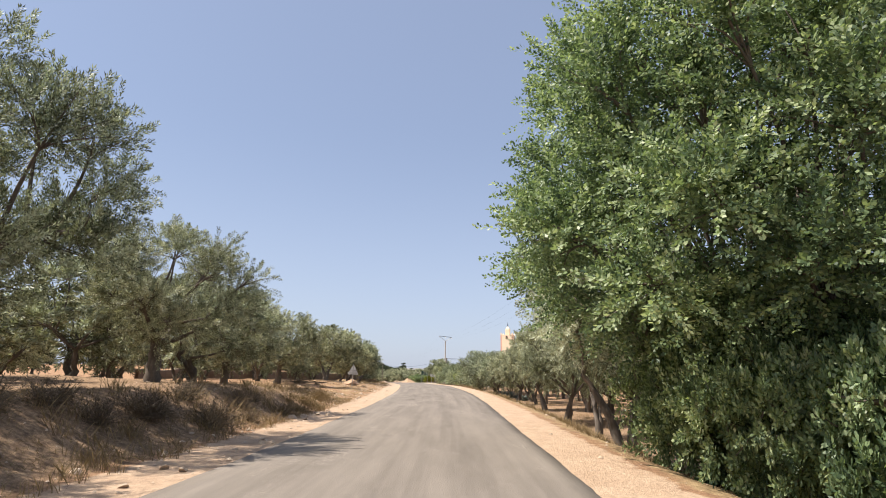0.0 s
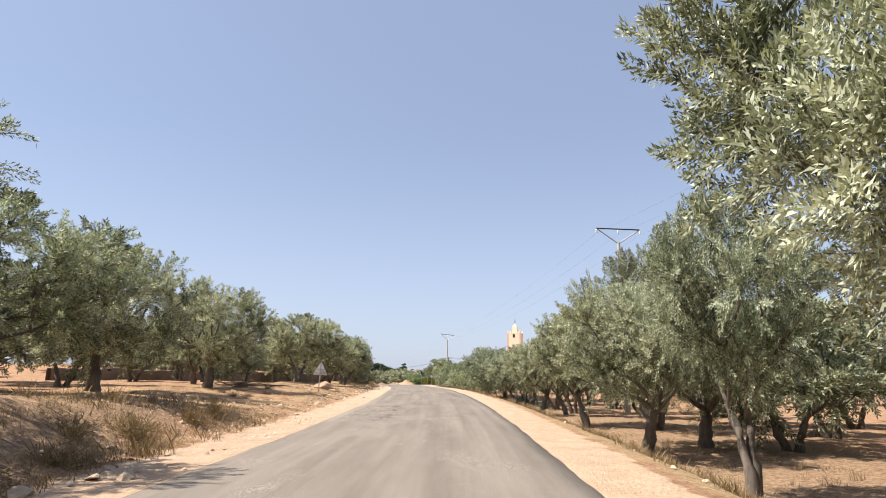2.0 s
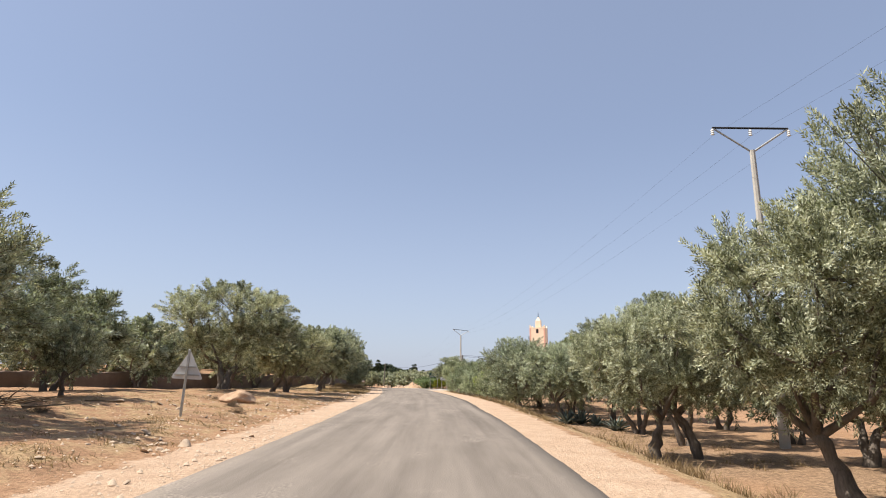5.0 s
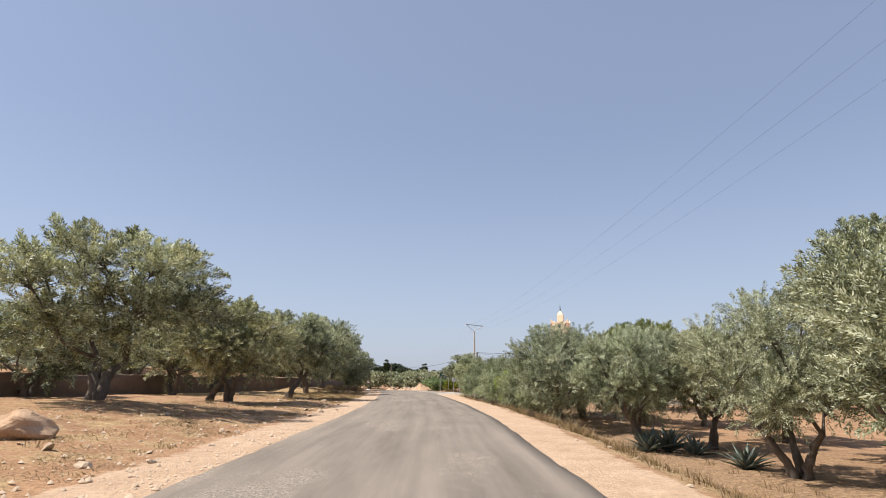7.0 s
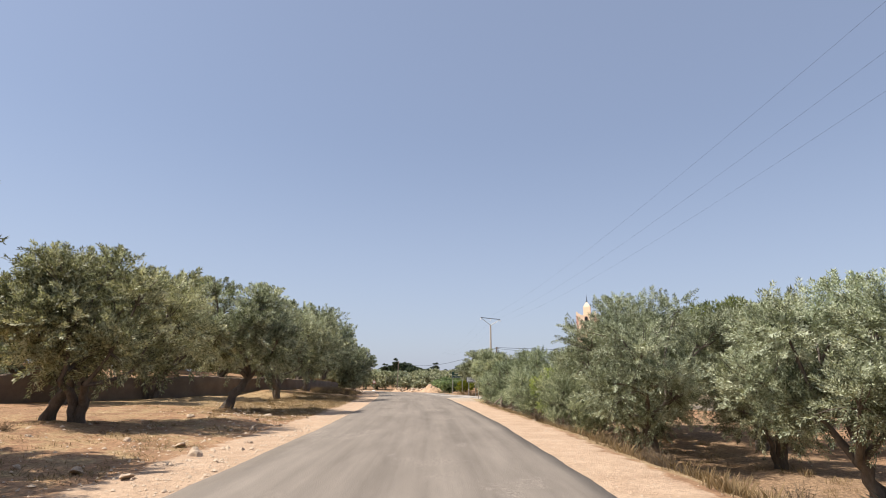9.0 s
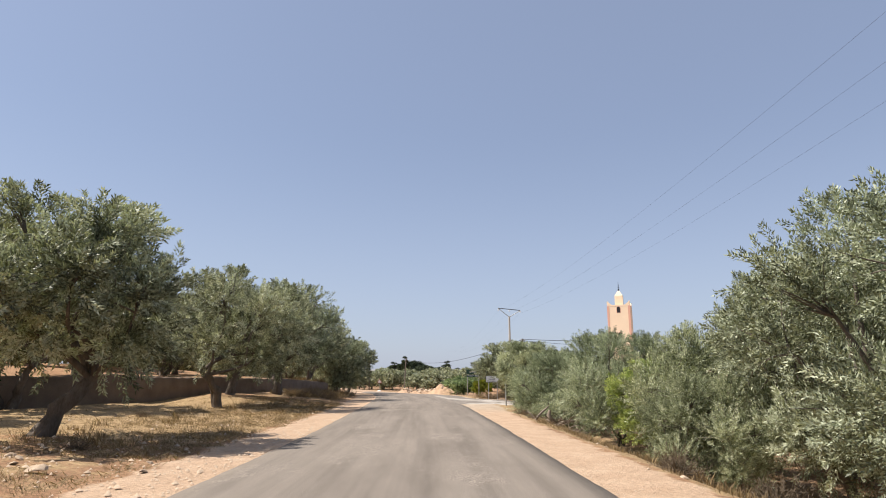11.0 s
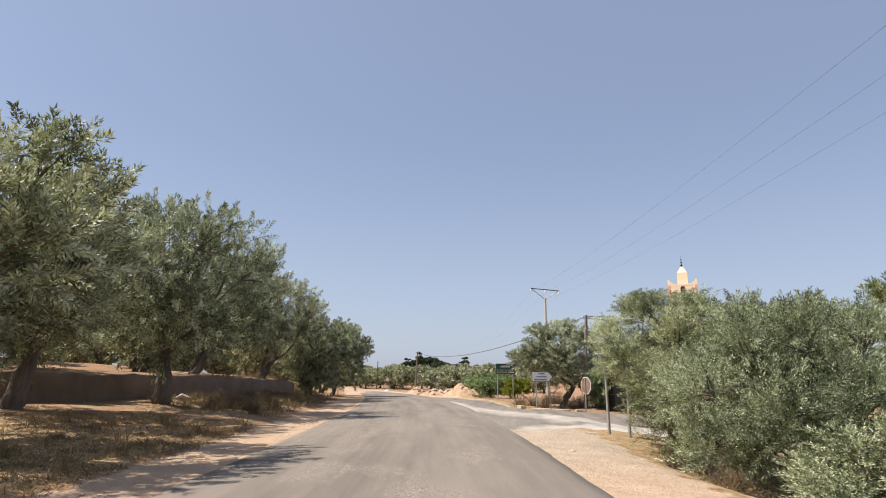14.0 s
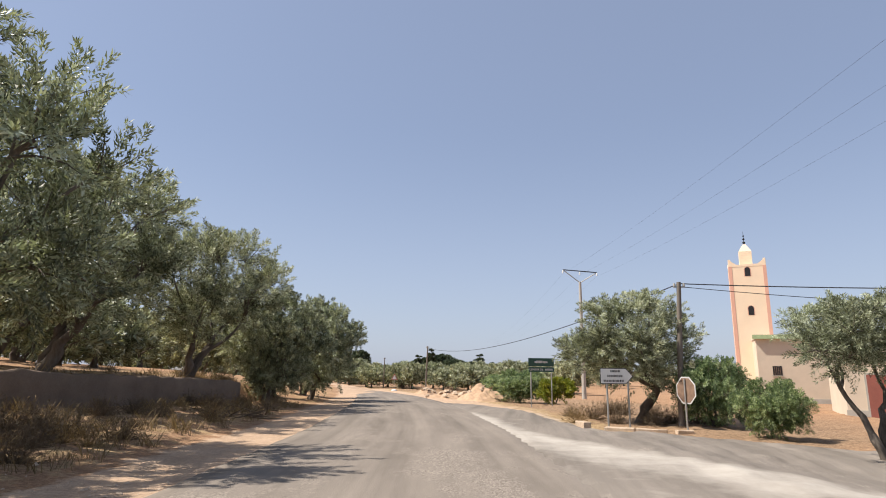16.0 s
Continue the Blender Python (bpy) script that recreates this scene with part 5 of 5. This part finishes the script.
def rubble(x, y, w, h, seed, label, material):
    bm = bmesh.new()
    bmesh.ops.create_grid(bm, x_segments=26, y_segments=26, size=1)
    for vv in bm.verts:
        r = min(1.0, vv.co.length)
        bump = noise.noise(Vector((vv.co.x * 3, vv.co.y * 3, seed))) * 0.35 + noise.noise(Vector((vv.co.x * 9, vv.co.y * 9, seed))) * 0.14
        vv.co = Vector((vv.co.x * w, vv.co.y * w * 0.7, max(-0.2, (1 - r) ** 0.8 * h * (1 + bump) - 0.12)))
    me = bpy.data.meshes.new("mound")
    bm.to_mesh(me)
    bm.free()
    me.materials.append(material)
    ob = thing("rubble_heap", label, "rubble", pose(x, y, ground_at(x, y), 0, 0, seed * 40))
    part("mound", me, None, ob)
    r = random.Random(seed)
    for k in range(16):
        a, q = r.uniform(0, 6.28), r.uniform(0.1, 0.85)
        sx, sy = math.cos(a) * q * w, math.sin(a) * q * w * 0.7
        s = r.uniform(1.2, 3.4)
        p = part("rock", stone_meshes[k % 5], None, ob)
        p.matrix_basis = pose(sx, sy, (1 - q) ** 0.8 * h * 0.95 - 0.05, r.uniform(0, 90), 0, r.uniform(0, 360)) @ Matrix.Diagonal((s, s, s, 1))


rubble(-9.9, 150.0, 3.0, 1.45, 3, "heap of pale ochre earth and broken stone", ROCK)
rubble(-13.2, 154.5, 2.4, 0.7, 5, "low heap of pale earth at the roadside", ROCK)
rubble(-18.2, 172.0, 2.4, 0.9, 7, "heap of reddish rubble beside the road", ROCK)


# ---- dry grass, thistles, agaves, dead wood ----
def blades(rng, x, y, n, height, width, spread, bow=0.35):
    """Thin grass blades round each of the given feet."""
    m = len(x)
    a = rng.uniform(0, 6.28, (m, n))
    r = spread * rng.rand(m, n) ** 0.6
    bx, by = x[:, None] + np.cos(a) * r, y[:, None] + np.sin(a) * r
    bz = ground(bx, by) - 0.01
    h = height[:, None] * rng.uniform(0.5, 1.15, (m, n))
    lean = bow * rng.uniform(0.2, 1.2, (m, n)) * h
    d = rng.uniform(0, 6.28, (m, n))
    w = width * rng.uniform(0.7, 1.3, (m, n))
    base = np.stack([bx, by, bz], -1)
    tip = base + np.stack([np.cos(d) * lean, np.sin(d) * lean, h], -1)
    side = np.stack([-np.sin(d) * w, np.cos(d) * w, 0 * w], -1)
    mid = base * 0.5 + tip * 0.5 + np.stack([0 * h, 0 * h, 0.08 * h], -1)
    v = np.stack([base - side, base + side, mid + side * 0.6, tip], 2).reshape(-1, 3)
    f = np.arange(m * n * 4).reshape(-1, 4)
    return v, f


def grass():
    rng = np.random.RandomState(15)
    x, y, h = [], [], []
    for _ in range(430):                        # edge of the right shoulder
        yy = rng.uniform(52, 97)
        x.append(float(centre(yy)) + HALF + rng.uniform(1.7, 3.6))
        y.append(yy)
        h.append(rng.uniform(0.06, 0.36) * (0.95 if 60 < yy < 80 else 0.6))
    for _ in range(300):
        yy = rng.uniform(10, 52)
        x.append(float(centre(yy)) + HALF + rng.uniform(1.9, 5.0))
        y.append(yy)
        h.append(rng.uniform(0.1, 0.32))
    for _ in range(520):                        # left verge
        yy = rng.uniform(84, 108)
        x.append(float(centre(yy)) - HALF - rng.uniform(1.7, 6.0))
        y.append(yy)
        h.append(rng.uniform(0.04, 0.14) if rng.rand() < 0.9 else rng.uniform(0.2, 0.4))
    for _ in range(240):
        yy = rng.uniform(26, 84)
        x.append(float(centre(yy)) - HALF - rng.uniform(1.8, 9.0))
        y.append(yy)
        h.append(rng.uniform(0.03, 0.12))
    for _ in range(260):
        yy = rng.uniform(2, 30)
        x.append(float(centre(yy)) - HALF - rng.uniform(1.3, 4.5))
        y.append(yy)
        h.append(rng.uniform(0.12, 0.4))
    for _ in range(260):
        yy = rng.uniform(111, 131)
        x.append(float(centre(yy)) - HALF - rng.uniform(2.2, 8.0))
        y.append(yy)
        h.append(rng.uniform(0.12, 0.42))
    for _ in range(520):                        # floor of the lower orchard
        yy = rng.uniform(8, 104)
        x.append(float(centre(yy)) + HALF + rng.uniform(3.0, 11.0))
        y.append(yy)
        h.append(rng.uniform(0.06, 0.28))
    v, f = blades(rng, np.array(x), np.array(y), 26, np.array(h), 0.006, 0.24, 0.7)
    # trodden mats of straw on the open verge
    yy = np.concatenate([rng.uniform(83, 107, 2600), rng.uniform(27, 84, 2600), rng.uniform(2, 34, 1300)])
    off = np.concatenate([1.5 + rng.exponential(2.6, 2600), 1.6 + rng.exponential(3.0, 2600), 1.4 + rng.exponential(1.8, 1300)])
    xx = centre(yy) - HALF - off
    keep = waves(xx, yy, 3.5, 71) > np.where(yy > 83, -0.7, 0.0)
    hh = rng.uniform(0.03, 0.11, len(yy))
    v2, f2 = blades(rng, xx[keep], yy[keep], 13, hh[keep], 0.007, 0.30, 2.2)
    v, f = np.concatenate([v, v2]), np.concatenate([f, f2 + len(v)])
    ob = new("dry_grass", mesh_from("dry_grass", v, f, DRY))
    tagged(ob, "dry straw-coloured grass tufts along the verges", "grass", "", "stuff")


grass()


def twig_ball(seed, n, size, leafy=10):
    rng = np.random.RandomState(seed)
    d = unit(rng.normal(size=(n, 3)) + [0, 0, 0.7])
    d[:, 2] = np.abs(d[:, 2])
    p0 = rng.normal(0, 0.12, (n, 3)) * size
    p0[:, 2] = np.abs(p0[:, 2]) * 0.3
    ln = size * rng.uniform(0.55, 1.05, n)
    side = unit(np.cross(d, rng.normal(size=(n, 3)))) * 0.007
    tip = p0 + d * ln[:, None]
    v1 = np.stack([p0 - side, p0 + side, tip], 1).reshape(-1, 3)
    f1 = np.arange(n * 3).reshape(-1, 3)
    q = rng.uniform(0.35, 1.0, (n, leafy, 1))
    at = (p0[:, None] + (tip - p0)[:, None] * q).reshape(-1, 3)
    w = unit(np.repeat(d, leafy, 0) + rng.normal(size=(n * leafy, 3)) * 0.8)
    s = unit(np.cross(w, rng.normal(size=(n * leafy, 3)))) * 0.008
    v2 = np.stack([at - s, at + s, at + w * rng.uniform(0.05, 0.16, (n * leafy, 1)) * size], 1).reshape(-1, 3)
    return np.concatenate([v1, v2]), np.concatenate([f1, np.arange(len(v2)).reshape(-1, 3) + len(v1)])


shrubs = [mesh_from("dry_shrub", *twig_ball(40 + k, 170, 0.8), BROWN) for k in range(3)]
tufts = [mesh_from("dry_thistle", *twig_ball(50 + k, 90, 0.7, 7), DRY) for k in range(2)]
rng = np.random.RandomState(23)
for k in range(20):                             # on the earth bank
    y = 3.5 + k * 0.9 + rng.uniform(-0.4, 0.4)
    x = float(centre(y)) - HALF - rng.uniform(1.9, 4.2)
    s = rng.uniform(0.6, 1.25)
    ob = new("dry_shrub", shrubs[k % 3])
    ob.matrix_basis = pose(x, y, ground_at(x, y) - 0.05, 0, 0, rng.uniform(0, 360)) @ Matrix.Diagonal((s, s, s * rng.uniform(0.7, 1.0), 1))
    tagged(ob, "brown dried-out thorny shrub on the earth bank", "shrub", "dry shrubs on the bank")
for k in range(9):                              # pale thistles at the end of the bank
    y = 25.0 + rng.uniform(-3, 5)
    x = float(centre(y)) - HALF - rng.uniform(1.8, 3.0)
    s = rng.uniform(0.7, 1.1)
    ob = new("dry_thistle", tufts[k % 2])
    ob.matrix_basis = pose(x, y, ground_at(x, y) - 0.04, 0, 0, rng.uniform(0, 360)) @ Matrix.Diagonal((s, s, s, 1))
    tagged(ob, "pale straw-coloured dried thistle on the verge", "thistle", "dry thistles on the verge")
for k in range(46):                             # along the mud wall
    y = rng.uniform(111, 133)
    x = float(centre(y)) - HALF - rng.uniform(2.6, 6.0)
    s = rng.uniform(0.5, 1.15)
    ob = new("dry_thistle", (tufts + shrubs)[k % 5])
    ob.matrix_basis = pose(x, y, ground_at(x, y) - 0.04, 0, 0, rng.uniform(0, 360)) @ Matrix.Diagonal((s, s, s, 1))
    tagged(ob, "dried brown thistle below the mud wall", "thistle", "dry thistles below the wall")
for k in range(16):                             # low ones across the orchard floor
    y = rng.uniform(36, 92)
    x = float(centre(y)) - HALF - rng.uniform(3.0, 8.5)
    s = rng.uniform(0.3, 0.55)
    ob = new("dry_shrub", shrubs[k % 3])
    ob.matrix_basis = pose(x, y, ground_at(x, y) - 0.04, 0, 0, rng.uniform(0, 360)) @ Matrix.Diagonal((s, s, s * 0.8, 1))
    tagged(ob, "small brown dried shrub on bare earth", "shrub", "dry shrubs in the orchard")
for k in range(26):                             # under the bushes on the right
    y = rng.uniform(66, 106)
    x = float(centre(y)) + HALF + rng.uniform(2.0, 3.8)
    s = rng.uniform(0.4, 0.8)
    ob = new("dry_shrub", (shrubs + tufts)[k % 5])
    ob.matrix_basis = pose(x, y, ground_at(x, y) - 0.04, 0, 0, rng.uniform(0, 360)) @ Matrix.Diagonal((s, s, s, 1))
    tagged(ob, "grey-brown dry undergrowth below the roadside bushes", "shrub", "dry undergrowth by the road")
for k in range(16):                             # behind the signs at the junction
    x, y = rng.uniform(-4.4, 1.5), rng.uniform(128.0, 134.5)
    s = rng.uniform(0.7, 1.3)
    ob = new("dry_shrub", (shrubs + tufts)[k % 5])
    ob.matrix_basis = pose(x, y, ground_at(x, y) - 0.04, 0, 0, rng.uniform(0, 360)) @ Matrix.Diagonal((s, s, s, 1))
    tagged(ob, "dry grey-brown undergrowth behind the junction signs", "shrub", "dry undergrowth at the junction")


def agave(x, y, seed, size, label):
    ob = thing("agave", label, "agave", pose(x, y, ground_at(x, y) - 0.03), "agaves under the olives")
    r = random.Random(seed)
    for k in range(30):
        a = k * 2.4 + r.uniform(-0.2, 0.2)
        rise = 0.42 + 0.92 * (k / 30) + r.uniform(-0.1, 0.1)
        ln = size * r.uniform(0.8, 1.1)
        t = np.linspace(0, 1, 6)
        out = ln * (t * math.cos(rise) + 0.12 * t * t)
        up = ln * (t * math.sin(rise) - 0.18 * t * t)
        w = size * 0.085 * np.array([0.8, 1.0, 1.05, 0.85, 0.5, 0.02])
        verts = []
        for o, z, ww in zip(out, up, w):
            c, s = math.cos(a), math.sin(a)
            verts += [(o * c - ww * -s, o * s - ww * c, z + ww * 0.35), (o * c, o * s, z - ww * 0.25), (o * c + ww * -s, o * s + ww * c, z + ww * 0.35), (o * c, o * s, z + ww * 0.12)]
        f = [(4 * i + j, 4 * i + (j + 1) % 4, 4 * i + 4 + (j + 1) % 4, 4 * i + 4 + j) for i in range(5) for j in range(4)]
        part("leaf", mesh_from("leaf", verts, f, AGAVE, True), None, ob)


agave(6.6, 72.0, 1, 1.25, "large grey-green agave with stiff pointed leaves")
agave(7.6, 72.5, 2, 1.3, "large grey-green agave with stiff pointed leaves")
agave(8.4, 71.8, 4, 1.05, "grey-green agave with stiff pointed leaves")
agave(8.7, 67.9, 3, 1.1, "grey-green agave standing apart from the clump")


def dead_branches(x, y, seed, label, count=34, reach=1.5, wood=None):
    rng = np.random.RandomState(seed)
    ob = thing("branch_heap", label, "dead branches", pose(x, y, ground_at(x, y), 0, 0, seed * 30))
    for _ in range(count):
        a, ln = rng.uniform(0, 6.28), rng.uniform(0.5, 1.0) * reach
        p = np.array([rng.normal(0, 0.6), rng.normal(0, 0.5), rng.uniform(0.0, 0.12)])
        q = p + np.array([np.cos(a) * ln, np.sin(a) * ln, rng.uniform(-0.1, 0.45)])
        m = (p + q) / 2 + rng.normal(0, 0.1, 3)
        pts = curve3(p, m, q, 5)
        pts[:, 2] = np.maximum(pts[:, 2], -0.01)
        part("branch", mesh_from("branch", *tube(pts, np.linspace(rng.uniform(0.012, 0.03), 0.005, 5), 5), wood or BROWN), None, ob)


dead_branches(-11.6, 46.6, 1, "heap of grey dead branches under an olive tree")
dead_branches(-12.2, 48.4, 2, "heap of grey dead branches under an olive tree")
dead_branches(-15.6, 121.5, 3, "fallen grey branches below the mud wall")
dead_branches(-0.1, 96.9, 4, "bleached fallen branches below the roadside bushes", 24, 1.1, PALE_WOOD)
dead_branches(-0.7, 97.3, 6, "grey-brown broken branches beside a bleached stump", 60, 0.75)


def stump(x, y):
    """A short bleached stump with broken limbs."""
    ob = thing("tree_stump", "bleached broken tree stump under roadside bushes", "stump", pose(x, y, ground_at(x, y)))
    part("trunk", mesh_from("trunk", *tube([(0, 0, -0.2), (0.03, 0.02, 0.25), (-0.04, 0, 0.42), (0.02, 0.03, 0.62)], [0.13, 0.1, 0.085, 0.05], 8), PALE_WOOD), None, ob)
    for a, z, ln in ((0.3, 0.3, 0.3), (2.4, 0.25, 0.35), (5.2, 0.12, 0.4), (4.2, 0.15, 0.35)):
        c, k = math.cos(a), math.sin(a)
        part("limb", mesh_from("limb", *tube([(0, 0, z), (c * ln * 0.6, k * ln * 0.6, z * 0.9), (c * ln, k * ln, z * 0.3)], [0.045, 0.03, 0.012], 6), PALE_WOOD), None, ob)


stump(-0.5, 97.0)


def fallen_log(label, ends, girth):
    """A broken bough that lies propped in the heap."""
    a, b = np.array(ends[0]), np.array(ends[1])
    z = ground_at(a[0], a[1])
    ob = thing("fallen_log", label, "log", pose(a[0], a[1], z))
    d = np.array([b[0] - a[0], b[1] - a[1], b[2]])
    pts = [d * k + np.array([0, 0, -0.04 + 0.04 * math.sin(5 * k)]) for k in (0, 0.25, 0.5, 0.75, 1.0)]
    part("bough", mesh_from("bough", *tube(pts, [girth, girth * 0.95, girth * 0.8, girth * 0.75, girth * 0.45], 8), PALE_WOOD), None, ob)
    side = np.array([-d[1], d[0], 0.25]) * 0.22
    part("snag", mesh_from("snag", *tube([pts[2], pts[2] + side * 0.6, pts[2] + side], [girth * 0.4, girth * 0.3, 0.008], 6), PALE_WOOD), None, ob)


fallen_log("broken bleached bough propped on a heap of branches", ((-1.05, 97.6), (-0.45, 97.9, 0.62)), 0.055)
fallen_log("pale broken bough lying below the bushes", ((-1.0, 98.0), (-1.35, 98.1, 0.42)), 0.05)
fallen_log("thick grey bough lying behind a stump", ((-0.4, 97.6), (0.9, 97.9, 0.38)), 0.085)


# ---- distant hill ----
def hill():
    a = np.linspace(radians(-30), radians(46), 90)
    rows = []
    for d, k in ((1500, 0.0), (1700, 0.6), (1950, 1.0), (2400, 0.4)):
        h = (24 + 16 * np.sin(a * 5 + 1.2) + 8 * np.sin(a * 13) + 3 * np.sin(a * 37)) * step(radians(-28), radians(0), a) * (1 - step(radians(36), radians(46), a))
        rows.append(np.stack([-np.sin(a) * d, np.cos(a) * d, -3 + 0.55 * h * k], -1))
    v = np.concatenate(rows)
    n = len(a)
    i, j = np.meshgrid(np.arange(3), np.arange(n - 1), indexing="ij")
    q = (i * n + j).ravel()
    tagged(new("backdrop", mesh_from("backdrop", v, np.stack([q, q + 1, q + n + 1, q + n], -1), HAZY, True)), "low hazy bare hills on the horizon", "hill", "", "structure")


hill()
